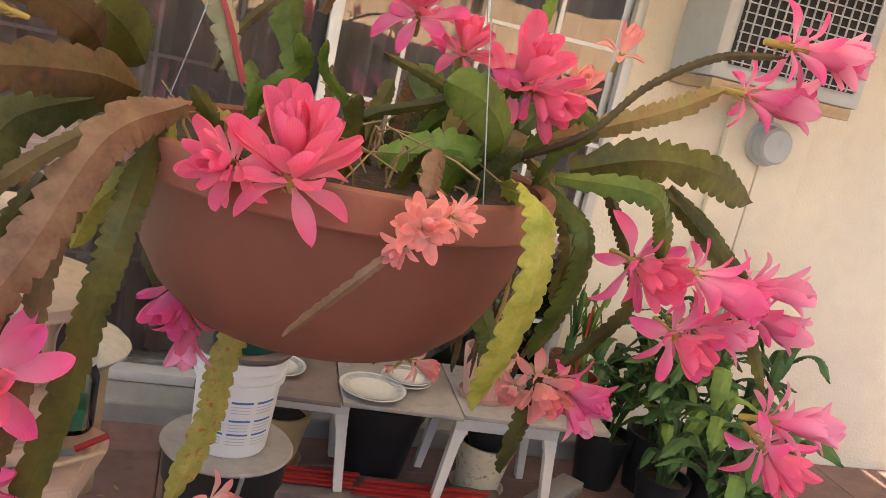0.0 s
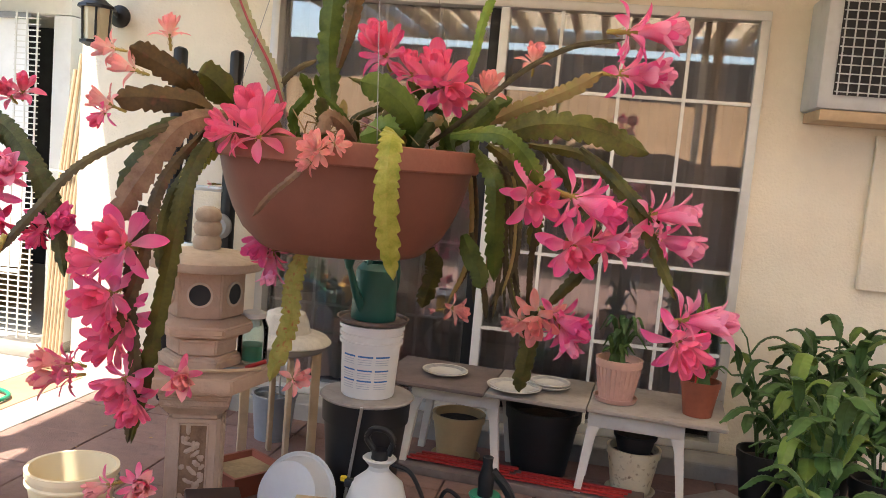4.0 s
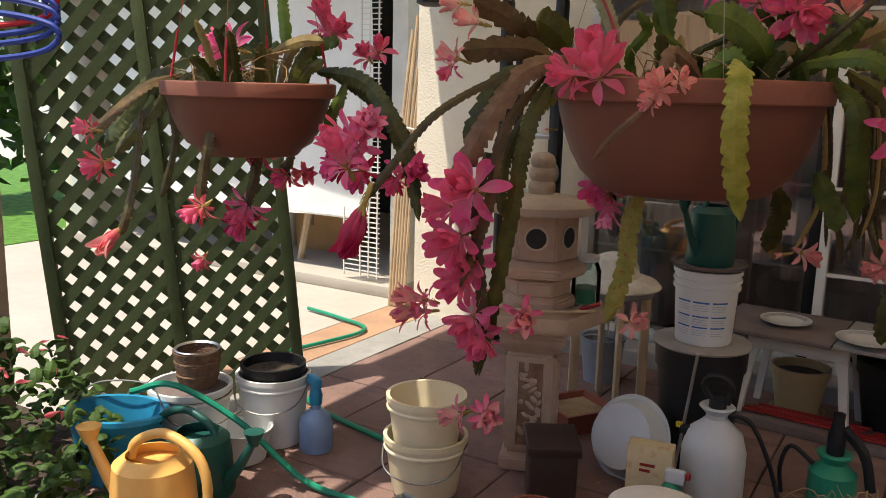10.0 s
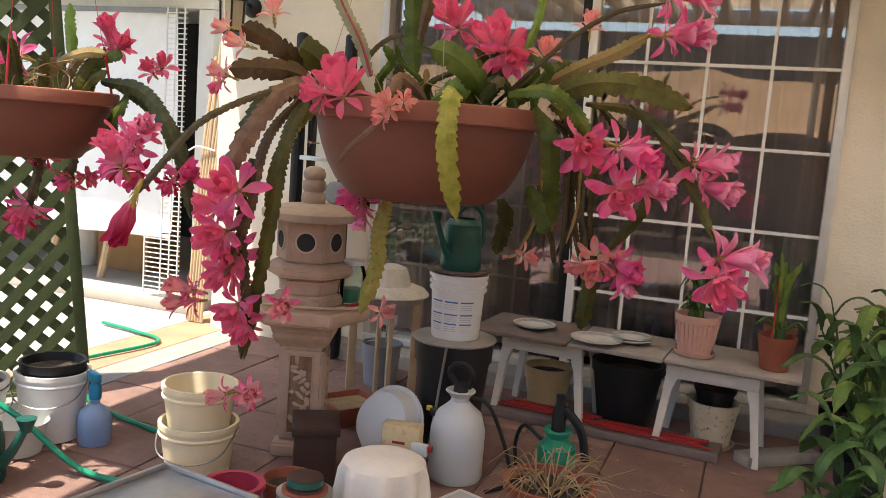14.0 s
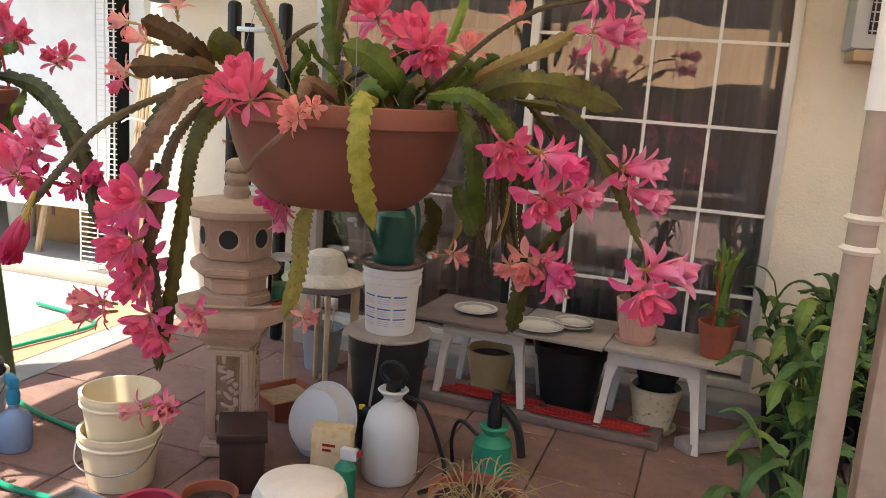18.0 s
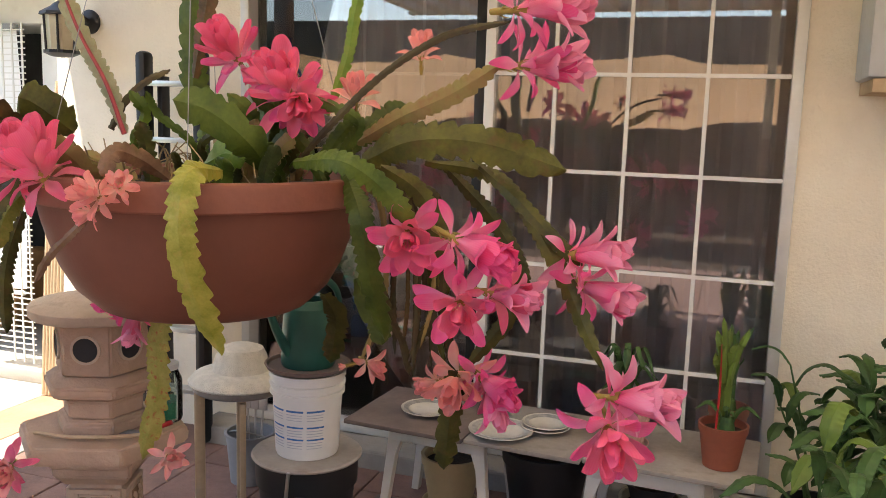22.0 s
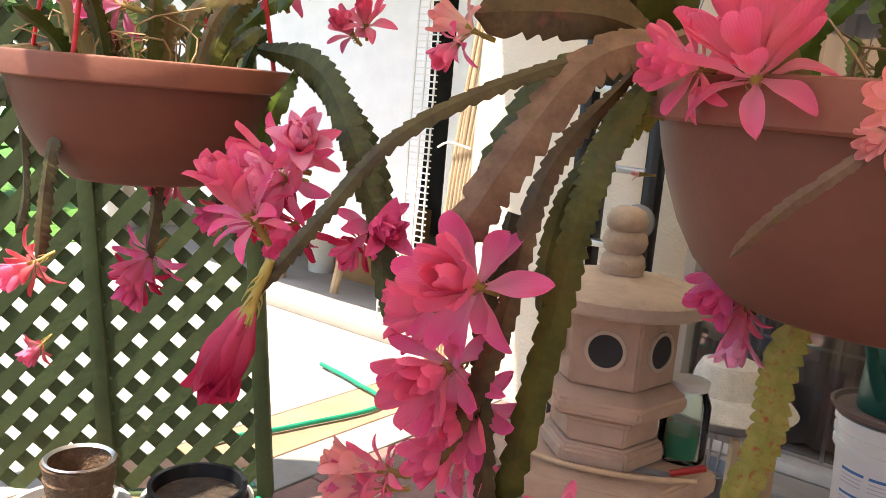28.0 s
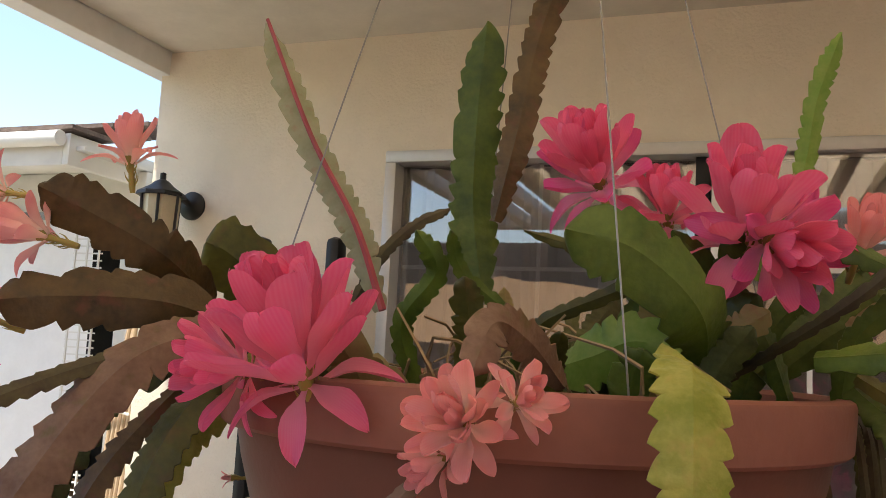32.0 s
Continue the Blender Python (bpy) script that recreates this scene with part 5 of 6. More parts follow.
bw = thing("milky_bowl", "milky plastic bowl on the pavers", "bowl", (-1.66, -2.14, 0))
part("bowl", lathe([(0, 0), (0.09, 0), (0.115, 0.12), (0.12, 0.125), (0.11, 0.122), (0.085, 0.012), (0, 0.012)], 36), M["milky"], bw)
sb = thing("spray_bottle", "blue plastic spray bottle with trigger head", "spray bottle", (-1.48, -1.92, 0), 150)
part("body", lathe([(0, 0), (0.062, 0), (0.066, 0.02), (0.066, 0.11), (0.055, 0.14), (0.02, 0.165), (0.018, 0.19), (0, 0.19)], 30), M["bluebottle"], sb)
part("neck", lathe([(0.024, 0.185), (0.026, 0.22), (0.018, 0.25), (0, 0.25)], 20), M["bluep"], sb)
part("head", box(-0.025, 0.06, -0.018, 0.018, 0.25, 0.29, 0.008), M["bluep"], sb)
part("trigger", tube([(0.03, 0, 0.25), (0.045, 0, 0.22), (0.04, 0, 0.19)], 0.007, 8, 6), M["bluep"], sb)
pb = pail("paint_pail", "stained white paint bucket with bark inside", (-1.86, -2.20, 0), 0.15, 0.27, "bucket", 70)
part("bark", lathe([(0, 0.25), (0.1, 0.26), (0.155, 0.24)], 20), M["board_dark"], pb, "bark chips")
lg = thing("wicker_pot", "brown woven pot on the paint bucket", "pot", (-1.84, -2.18, 0.262))
lg.scale = (0.78, 0.78, 1.0)
part("body", lathe([(0, 0), (0.085, 0), (0.105, 0.05), (0.1, 0.055), (0.112, 0.1), (0.108, 0.105), (0.118, 0.14), (0.105, 0.14), (0.08, 0.012), (0, 0.012)], 30), M["wicker"], lg)
part("liner", lathe([(0.1, 0.141), (0.112, 0.146), (0.106, 0.15), (0.096, 0.143)], 30), M["steel"], lg)
tbq = thing("blue_tub", "oval blue plastic tub of water", "tub", (-1.90, -2.50, 0), 20)
tbq.scale = (0.8, 0.8, 0.95)
part("body", lathe([(0, 0), (0.17, 0), (0.22, 0.25), (0.24, 0.252), (0.24, 0.27), (0.21, 0.27), (0.16, 0.015), (0, 0.015)], 44, squash=0.72), M["bluep"], tbq)
part("water", lathe([(0, 0.13), (0.185, 0.13)], 40, squash=0.72), M["bluebottle"], tbq, "still water")
part("handle", tube([(-0.23, 0, 0.27), (-0.15, 0.1, 0.33), (0.1, 0.1, 0.34), (0.23, 0, 0.27)], 0.004, 20, 6), M["wire"], tbq)
watering_can("watering_can", "green plastic watering can on the pavers", (-1.58, -2.42, 0), 190, 1.0, "green_can")
watering_can("watering_can", "pale orange plastic watering can on the pavers", (-1.50, -2.68, 0), 8, 1.15, "orange")
hose = thing("garden_hose", "bright green garden hose across the pavers", "hose")
part("hose", tube([(-2.85, -0.36, 0.012), (-2.55, -0.42, 0.012), (-2.28, -0.54, 0.012), (-2.35, -1.0, 0.012), (-2.42, -1.35, 0.012), (-2.1, -1.42, 0.012), (-1.7, -1.62, 0.012), (-1.22, -1.74, 0.012)], 0.011, 90, 8), M["hose"], hose)
part("hose", tube([(-1.9, -2.44, 0.3), (-1.76, -2.36, 0.33), (-1.55, -2.25, 0.2), (-1.3, -2.2, 0.03), (-1.0, -2.2, 0.012), (-0.7, -2.3, 0.012)], 0.012, 60, 8), M["hose"], hose)

spy = thing("pump_sprayer", "white plastic pump sprayer with black handle", "garden sprayer", (-0.075, -1.49, 0))
part("tank", lathe([(0, 0), (0.1, 0), (0.108, 0.015), (0.108, 0.2), (0.09, 0.265), (0.05, 0.3), (0.036, 0.315), (0.036, 0.33), (0.06, 0.355), (0.055, 0.36), (0, 0.345)], 44), M["milky"], spy)
part("pump_collar", lathe([(0, 0.34), (0.03, 0.35), (0.028, 0.385), (0, 0.385)], 20), M["black"], spy)
part("handle", tube([(-0.02, 0, 0.38), (-0.05, 0, 0.42), (-0.03, 0, 0.455), (0.02, 0, 0.455), (0.045, 0, 0.42), (0.03, 0, 0.37)], 0.012, 24, 8), M["black"], spy)
part("valve", box(-0.115, -0.07, -0.03, 0.0, 0.24, 0.27, 0.006), M["black"], spy, "black valve with yellow knob")
part("valve_knob", lathe([(0, 0), (0.012, 0), (0.012, 0.014), (0, 0.014)], 12, center=(-0.12, -0.015, 0.26)), M["yellowp"], spy)
part("hose", tube([(0.04, 0.0, 0.34), (0.12, 0.02, 0.3), (0.2, 0.03, 0.12), (0.22, 0.0, 0.02), (0.16, -0.1, 0.01)], 0.008, 30, 8), M["black"], spy)
part("wand", tube([(-0.16, 0.1, 0.0), (-0.13, 0.09, 0.25), (-0.10, 0.08, 0.5)], 0.006, 8, 8), M["steel"], spy)
pn = thing("grey_basin", "pale grey round basin leaning on its rim", "basin", (-0.41, -1.49, 0.0), 0)
bm = lathe([(0, 0.0), (0.12, 0.0), (0.145, 0.07), (0.155, 0.072), (0.155, 0.08), (0.14, 0.08), (0.115, 0.008), (0, 0.008)], 44)
bmesh.ops.transform(bm, matrix=pose(0, 0.0, 0.165, -112, 0, -14), verts=bm.verts)
part("basin", bm, M["milky"], pn)
bm = lathe([(0.150, 0.071), (0.158, 0.069), (0.163, 0.075), (0.158, 0.083), (0.150, 0.081)], 44)
bmesh.ops.transform(bm, matrix=pose(0, 0.0, 0.165, -112, 0, -14), verts=bm.verts)
part("rolled_rim", bm, M["milky"], pn)
bx = thing("brown_planter", "dark brown plastic planter box tipped on its side", "planter", (-0.55, -1.78, 0.0), 30)
part("body", box(-0.08, 0.08, -0.1, 0.1, 0, 0.22, 0.012), M["darkbrown"], bx)
part("rim", box(-0.09, 0.09, -0.11, 0.11, 0.2, 0.235, 0.006), M["darkbrown"], bx)
pk = thing("fertilizer_pack", "yellowed cardboard pack with faded print", "carton", (-0.24, -1.66, 0), 8)
part("pack", box(-0.075, 0.075, -0.035, 0.035, 0, 0.24, 0.004), M["sacpaper"], pk)
for z, w in ((0.17, 0.05), (0.15, 0.035), (0.07, 0.045)):
    part("print_bar", box(-0.03, -0.03 + w, -0.037, -0.0355, z, z + 0.01), M["red"], pk, "faded red print")
trg = thing("trigger_bottle", "green trigger sprayer bottle", "spray bottle", (-0.14, -1.76, 0))
part("body", lathe([(0, 0), (0.04, 0), (0.04, 0.14), (0.015, 0.17), (0, 0.17)], 24), M["jade"], trg)
part("head", box(-0.02, 0.045, -0.014, 0.014, 0.17, 0.215, 0.006), M["milky"], trg)
part("nozzle", box(0.046, 0.06, -0.01, 0.01, 0.19, 0.212, 0.003), M["red"], trg)
gs = thing("hand_sprayer", "green hand pressure sprayer with black pump", "garden sprayer", (0.285, -1.30, 0))
part("tank", lathe([(0, 0), (0.075, 0), (0.08, 0.02), (0.078, 0.14), (0.04, 0.175), (0.06, 0.205), (0.056, 0.21), (0, 0.2)], 36), M["jade"], gs)
part("pump", lathe([(0.028, 0.2), (0.03, 0.27), (0.018, 0.32), (0.02, 0.35), (0, 0.355)], 20), M["black"], gs)
part("grip", tube([(0.02, 0, 0.3), (0.09, 0, 0.22), (0.12, 0, 0.1)], 0.018, 14, 8), M["black"], gs)
part("hose", tube([(-0.06, 0, 0.15), (-0.14, 0.0, 0.2), (-0.17, 0, 0.12), (-0.16, 0, 0.02)], 0.008, 18, 8), M["black"], gs)
ch = thing("clay_trough", "low pink clay trough with wood chips", "trough", (-0.74, -1.10, 0.0), 12)
part("trough", lathe([(0, 0), (0.15, 0), (0.175, 0.09), (0.185, 0.095), (0.165, 0.095), (0.14, 0.015), (0, 0.015)], 4), M["claypot"], ch)
part("bark_layer", lathe([(0, 0.075), (0.155, 0.07)], 4), M["drygrass"], ch)

# things near the camera, seen when it dips
pot("clay_planter", "terracotta bowl filled with dry grass", (0.42, -2.04, 0.125), 0.145, 0.17, "claypot", None)
pot("pink_planter", "pink plastic planter holding the terracotta bowl", (0.44, -2.04, 0), 0.115, 0.135, "pinktub", None)
dg = thing("dry_grass", "tangle of dry straw blades in the terracotta bowl", "dry grass", (0.42, -2.04, 0.265), kind="stuff")
rnd = random.Random(8)
bm = bmesh.new()
for i in range(46):
    a, r0 = rnd.random() * 6.28, rnd.uniform(0, 0.1)
    b = a + rnd.uniform(-1.5, 1.5)
    p0 = Vector((r0 * math.cos(a), r0 * math.sin(a), 0))
    tube([p0, p0 + Vector((0.07 * math.cos(b), 0.07 * math.sin(b), rnd.uniform(0.03, 0.11))), p0 + Vector((0.17 * math.cos(b), 0.17 * math.sin(b), rnd.uniform(-0.02, 0.09)))], 0.0028, 7, 4, bm, 0.4)
part("straw", bm, M["drygrass"], dg)
tw = thing("covered_bin", "round bin covered by a draped white towel", "bin", (-0.01, -2.36, 0))
part("bin", lathe([(0, 0), (0.11, 0), (0.118, 0.38), (0, 0.38)], 36), M["palegrey"], tw)
tl = thing("towel", "white terry towel draped over a bin", "towel", (-0.01, -2.36, 0.385))
bm = bmesh.new()
rr = []
nn = 72
for j, (r, z) in enumerate(((0.0, 0.012), (0.05, 0.012), (0.095, 0.009), (0.122, -0.004), (0.13, -0.03), (0.136, -0.1), (0.142, -0.18), (0.15, -0.24))):
    ring = []
    for i in range(nn):
        a = 6.2832 * i / nn
        fold = max(0, j - 3) * 0.006 * math.sin(a * 9 + 0.6 * math.sin(a * 2))
        hem = -0.05 * math.sin(a * 2 + 0.5) * max(0, j - 5)
        ring.append(bm.verts.new(((r + fold) * math.cos(a), (r + fold) * math.sin(a), z + hem)))
    rr.append(ring)
for a, b in zip(rr, rr[1:]):
    for i in range(nn):
        bm.faces.new((a[i], a[(i + 1) % nn], b[(i + 1) % nn], b[i]))
bmesh.ops.remove_doubles(bm, verts=bm.verts, dist=0.0005)
part("cloth", bm, M["towel"], tl)
cl = thing("clear_tub", "clear plastic storage tub full of scraps", "storage tub", (0.31, -2.36, -0.04), -20)
bm = box(-0.17, 0.17, -0.1, 0.1, 0.04, 0.30, 0.02)
part("tub", bm, M["foil"], cl)
part("rim", box(-0.185, 0.185, -0.115, 0.115, 0.29, 0.315, 0.008), M["milky"], cl)
part("filling", box(-0.16, 0.16, -0.085, 0.085, 0.316, 0.32, 0.001), M["palegrey"], cl)
for k in range(8):
    part("rib", box(-0.155 + k * 0.042, -0.147 + k * 0.042, -0.106, -0.1, 0.05, 0.28, 0.002), M["milky"], cl)
sv = thing("pot_stack", "stack of silver and brown pots topped by a tape reel", "pot stack", (-0.165, -2.55, -0.05))
for i in range(4):
    part("pot", lathe([(0.06, 0.27 + i * 0.028), (0.078, 0.27 + i * 0.028), (0.08, 0.292 + i * 0.028), (0.06, 0.295 + i * 0.028)], 30), M["steel"], sv)
for i in range(5):
    part("pot", lathe([(0.06, 0.05 + i * 0.043), (0.082, 0.05 + i * 0.043), (0.085, 0.085 + i * 0.043), (0.06, 0.09 + i * 0.043)], 30), M["claypot"], sv)
part("core", lathe([(0, 0), (0.065, 0), (0.065, 0.385), (0, 0.385)], 24), M["claypot"], sv)
tp = thing("wire_reel", "reel of green plant wire on the pot stack", "reel", (-0.165, -2.55, 0.337))
part("reel", lathe([(0, 0), (0.055, 0), (0.055, 0.006), (0.045, 0.008), (0.045, 0.03), (0.05, 0.032), (0, 0.036)], 28), M["darkbrown"], tp)
part("wire", lathe([(0.046, 0.009), (0.05, 0.012), (0.05, 0.028), (0.046, 0.03)], 28), M["green_can"], tp)
yt = thing("yellow_tub", "yellow plastic tub with straw inside", "tub", (-0.56, -2.74, -0.06))
part("body", lathe([(0, 0), (0.165, 0), (0.18, 0.3), (0.19, 0.302), (0.19, 0.312), (0.17, 0.312), (0.155, 0.015), (0, 0.015)], 44), M["yellowp"], yt)
part("straw", lathe([(0, 0.14), (0.158, 0.12)], 24), M["drygrass"], yt)
ty = thing("tin_tray", "scratched metal tray lying over the tub", "tray", (-0.535, -2.69, 0.256), -10)
bm = box(-0.18, 0.18, -0.17, 0.17, 0.0, 0.006, 0.002)
part("base", bm, M["tray"], ty)
for x0, x1, y0, y1 in ((-0.195, 0.195, -0.185, -0.171), (-0.195, 0.195, 0.171, 0.185), (-0.195, -0.181, -0.17, 0.17), (0.181, 0.195, -0.17, 0.17)):
    part("edge", box(x0, x1, y0, y1, 0.0, 0.02, 0.004), M["tray"], ty)
sp_ = thing("pruning_shears", "worn metal pruning shears on the tray", "shears", (-0.46, -2.80, 0.264), 20)
part("blade", box(-0.08, 0.0, -0.02, 0.0, 0, 0.01, 0.003), M["steel"], sp_)
for y in (-0.02, 0.012):
    part("handle", tube([(0, 0, 0.008), (0.05, y * 1.5, 0.012), (0.11, y, 0.008)], 0.008, 8, 8), M["milky"], sp_)
rt = thing("crimson_tub", "crimson plastic tub beside the tray", "tub", (-0.50, -2.40, -0.03))
part("body", lathe([(0, 0), (0.075, 0), (0.092, 0.245), (0.08, 0.25), (0.07, 0.015), (0, 0.015)], 36), M["pinktub"], rt)
part("rim", lathe([(0.093, 0.235), (0.102, 0.24), (0.1, 0.252), (0.081, 0.2515)], 36), M["pinktub"], rt)
pot("nursery_pot", "black nursery pot beside the tray", (-0.30, -2.66, 0), 0.075, 0.2, "black", None)
pot("flower_pot", "empty terracotta pot near the lantern", (-0.41, -2.21, 0), 0.09, 0.19, "claypot", None)

# plants at the edges
CANE_LEAVES = [mesh_of("leaf", cladode([(0, 0, 0), (0.05, 0, 0.05), (0.11, 0, 0.06), (0.17, 0, 0.03 - 0.02 * k)], 0.036 + 0.006 * k, face=(0, 0, 1), notch=0.0, base=0.3, tip=0.08, seed=k), M["orchid" if k < 3 else "orchid2"]) for k in range(4)]


def cane_plant(lb, at, canes, height, seed):
    """Upright canes with lance-shaped leaves set in turn on both sides."""
    rnd = random.Random(seed)
    t = thing("orchid_plant", lb, "plant", at, 0, "orchids by the wall")
    for i in range(canes):
        a = rnd.random() * 6.283
        d = Vector((math.cos(a), math.sin(a), 0))
        hgt = height * rnd.uniform(0.55, 1.1)
        pts = [d * 0.03, d * 0.07 + Vector((0, 0, hgt * 0.5)), d * 0.15 + Vector((0, 0, hgt))]
        part("cane", tube(pts, 0.006, 8, 6, taper=0.6), M["orchid"], t)
        turn = rnd.random() * 6.283
        for k, p in enumerate(spline(pts, 7)[2:]):
            m = Matrix.Translation(p) @ Matrix.Rotation(turn + math.pi * k + rnd.uniform(-0.5, 0.5), 4, "Z") @ Matrix.Rotation(rnd.uniform(-0.7, 0.15), 4, "Y") @ Matrix.Scale(rnd.uniform(0.75, 1.25), 4)
            part("leaf", CANE_LEAVES[min(3, int(rnd.random() * 3.4))], None, t, m=m)
    return t


for i, (x, y, s) in enumerate(((1.42, -0.38, 1.0), (1.66, -0.40, 1.1), (1.55, -0.68, 0.9), (1.84, -0.62, 1.1), (1.42, -1.25, 1.0), (1.30, -2.15, 0.85))):
    pot("nursery_pot", "black nursery pot with strap-leaved orchid", (x, y, 0), 0.12 * s, 0.24 * s, "black", None, group="orchid pots")
    cane_plant("dark green leafy orchid canes by the wall", (x, y, 0.2 * s), 9, 0.52 * s, 20 + i)
bush = thing("geranium_bush", "leafy bush with small red blossoms by the post", "bush", (-2.18, -2.86, 0))
rnd = random.Random(12)
lm_ = mesh_of("leaf", cladode([(0, 0, 0), (0, 0.03, 0.02), (0, 0.07, 0.02)], 0.045, face=(0, 0, 1), notch=0.1), M["ginger"])
rm_ = petal_mesh("broad", "coral", 1)
for i in range(620):
    a, r = rnd.random() * 6.28, 0.5 * math.sqrt(rnd.random())
    z = 0.05 + 0.55 * rnd.random() * (1 - (r / 0.55) ** 2)
    part("leaf", lm_, None, bush, m=Matrix.Translation((r * math.cos(a), r * math.sin(a), z)) @ Euler((rnd.uniform(-0.6, 0.9), rnd.uniform(-0.6, 0.6), rnd.random() * 6.28)).to_matrix().to_4x4() @ Matrix.Diagonal((0.85, 0.9, 0.9, 1)))
for i in range(30):
    a, r = rnd.random() * 6.28, 0.4 * math.sqrt(rnd.random())
    part("blossom", rm_, None, bush, m=Matrix.Translation((r * math.cos(a), r * math.sin(a), 0.25 + 0.25 * rnd.random())) @ Euler((rnd.random() * 3, rnd.random() * 3, 0)).to_matrix().to_4x4() @ Matrix.Diagonal((0.05, 0.05, 0.05, 1)))
part("stems", lathe([(0, 0), (0.1, 0), (0.06, 0.2), (0, 0.22)], 10), M["ginger"], bush)


# ---- hanging pots ----
def hanging_pot(lb, at, r, rb, hh, wires, wm, hook):
    t = thing("hanging_pot", lb, "hanging pot", at, 0, "hanging pots")
    part("bowl", lathe([(0, 0.0), (rb * 0.94, 0.0), (rb * 0.99, 0.006), (rb * 1.06, 0.022), (rb + (r - rb) * 0.34, hh * 0.17), (rb + (r - rb) * 0.55, hh * 0.34), (rb + (r - rb) * 0.70, hh * 0.52), (rb + (r - rb) * 0.80, hh * 0.68), (r * 0.945, hh * 0.8), (r * 0.95, hh * 0.82), (r * 0.9, hh * 0.9), (rb * 0.9, 0.03), (0, 0.03)], 72), M["terra"], t)
    part("rim", lathe([(r * 0.945, hh * 0.80), (r * 0.985, hh * 0.802), (r * 0.996, hh * 0.815), (r * 1.006, hh * 0.97), (r * 1.0, hh * 0.99), (r * 0.985, hh), (r * 0.95, hh), (r * 0.935, hh * 0.98), (r * 0.93, hh * 0.85)], 72), M["rimterra"], t)
    part("soil", lathe([(0, hh * 0.93), (r * 0.5, hh * 0.925), (r * 0.935, hh * 0.9)], 40), M["soil"], t, "dark potting soil")
    for i in range(wires):
        a = 0.5 + 6.283 * i / wires
        x, y = r * 0.95 * math.cos(a), r * 0.95 * math.sin(a)
        part("wire", tube([(x, y, hh * 0.85), (x * 0.6, y * 0.6, hh + (hook - hh) * 0.42), (x * 0.05, y * 0.05, hook)], 0.0011, 14, 6), M[wm], t)
        if wm == "redwire":
            part("strap", tube([(x, y, hh * 0.85), (x * 0.87, y * 0.87, hh + (hook - hh) * 0.13)], 0.0045, 4, 8), M[wm], t, "red plastic strap")
    part("hook", tube([(0, 0, hook - 0.01), (0.015, 0, hook + 0.03), (0, 0, hook + 0.06)], 0.004, 8, 6), M[wm], t)
    return t


PC = Vector((-0.155, -1.86, 1.12))
hanging_pot("large terracotta-coloured hanging pot full of orchid cactus", PC, 0.39, 0.245, 0.318, 4, "wire", 1.52)
PD = Vector((-1.51, -2.22, 1.16))
hanging_pot("terracotta-coloured hanging pot with red hangers", PD, 0.285, 0.165, 0.238, 4, "redwire", 1.48)

plant1 = thing("orchid_cactus", "orchid cactus with scalloped stems and pink blossoms", "cactus", PC + Vector((0, 0, 0.27)), 0, "orchid cacti")
plant2 = thing("orchid_cactus", "smaller orchid cactus with drooping pink blossoms", "cactus", PD + Vector((0, 0, 0.21)), 0, "orchid cacti")
def stem(plant, kind, width, *pts):
    """One flat scalloped stem (or woody shoot) that bends through a few places."""
    o = plant.matrix_basis.translation
    i = len(plant.children) + (100 if plant is plant2 else 0)
    q = [Vector(p) - o for p in pts]
    if kind == "stem":
        part("woody_stem", cladode(q, width * 1.15, seed=i, notch=0.35, base=0.8, tip=0.7), LEAF[kind], plant)
    else:
        s = part("leaf", cladode(q, width, seed=i), LEAF[kind], plant)
        if kind == "pale":
            part("midrib", tube([p + Vector((0.01, -0.012, 0)) for p in q], 0.006, 24, 6, taper=0.5), LEAF["wine"], s, "wine-red midrib")


stem(plant1, "yellow", 0.066, (0.06, -2.12, 1.46), (0.075, -2.25, 1.46), (0.08, -2.29, 1.36), (0.08, -2.25, 1.24), (0.085, -2.16, 1.09))
stem(plant1, "olive", 0.086, (0.27, -1.89, 1.48), (0.40, -1.93, 1.53), (0.55, -1.92, 1.53), (0.71, -1.85, 1.48))
stem(plant1, "olive", 0.041, (0.36, -1.74, 1.48), (0.55, -1.79, 1.45), (0.70, -1.89, 1.30), (0.82, -1.94, 1.09))
stem(plant1, "olive", 0.044, (0.41, -1.74, 1.47), (0.53, -1.69, 1.33), (0.59, -1.70, 1.18), (0.45, -1.67, 0.97))
stem(plant1, "olive", 0.034, (0.52, -1.84, 1.48), (0.62, -1.87, 1.41), (0.71, -1.89, 1.33), (0.76, -1.89, 1.29))
stem(plant1, "green", 0.087, (0.07, -1.94, 1.45), (0.07, -2.04, 1.52), (0.01, -2.09, 1.58), (-0.06, -2.11, 1.60))
stem(plant1, "tan", 0.050, (0.23, -1.84, 1.52), (0.35, -1.87, 1.58), (0.46, -1.87, 1.63), (0.56, -1.87, 1.69))
stem(plant1, "stem", 0.015, (0.09, -1.89, 1.45), (0.23, -1.99, 1.55), (0.34, -1.97, 1.66), (0.47, -1.96, 1.74), (0.61, -1.96, 1.77))
stem(plant1, "green", 0.051, (0.18, -2.04, 1.48), (0.32, -2.11, 1.49), (0.39, -2.07, 1.44), (0.44, -2.02, 1.36))
stem(plant1, "green", 0.059, (0.23, -1.89, 1.45), (0.30, -1.97, 1.37), (0.31, -1.94, 1.24), (0.31, -1.84, 1.07))
stem(plant1, "brown", 0.079, (-0.50, -2.04, 1.49), (-0.55, -2.11, 1.51), (-0.63, -2.17, 1.51), (-0.70, -2.22, 1.50))
stem(plant1, "brown", 0.075, (-0.56, -1.99, 1.52), (-0.57, -2.09, 1.57), (-0.63, -2.14, 1.61), (-0.68, -2.19, 1.64))
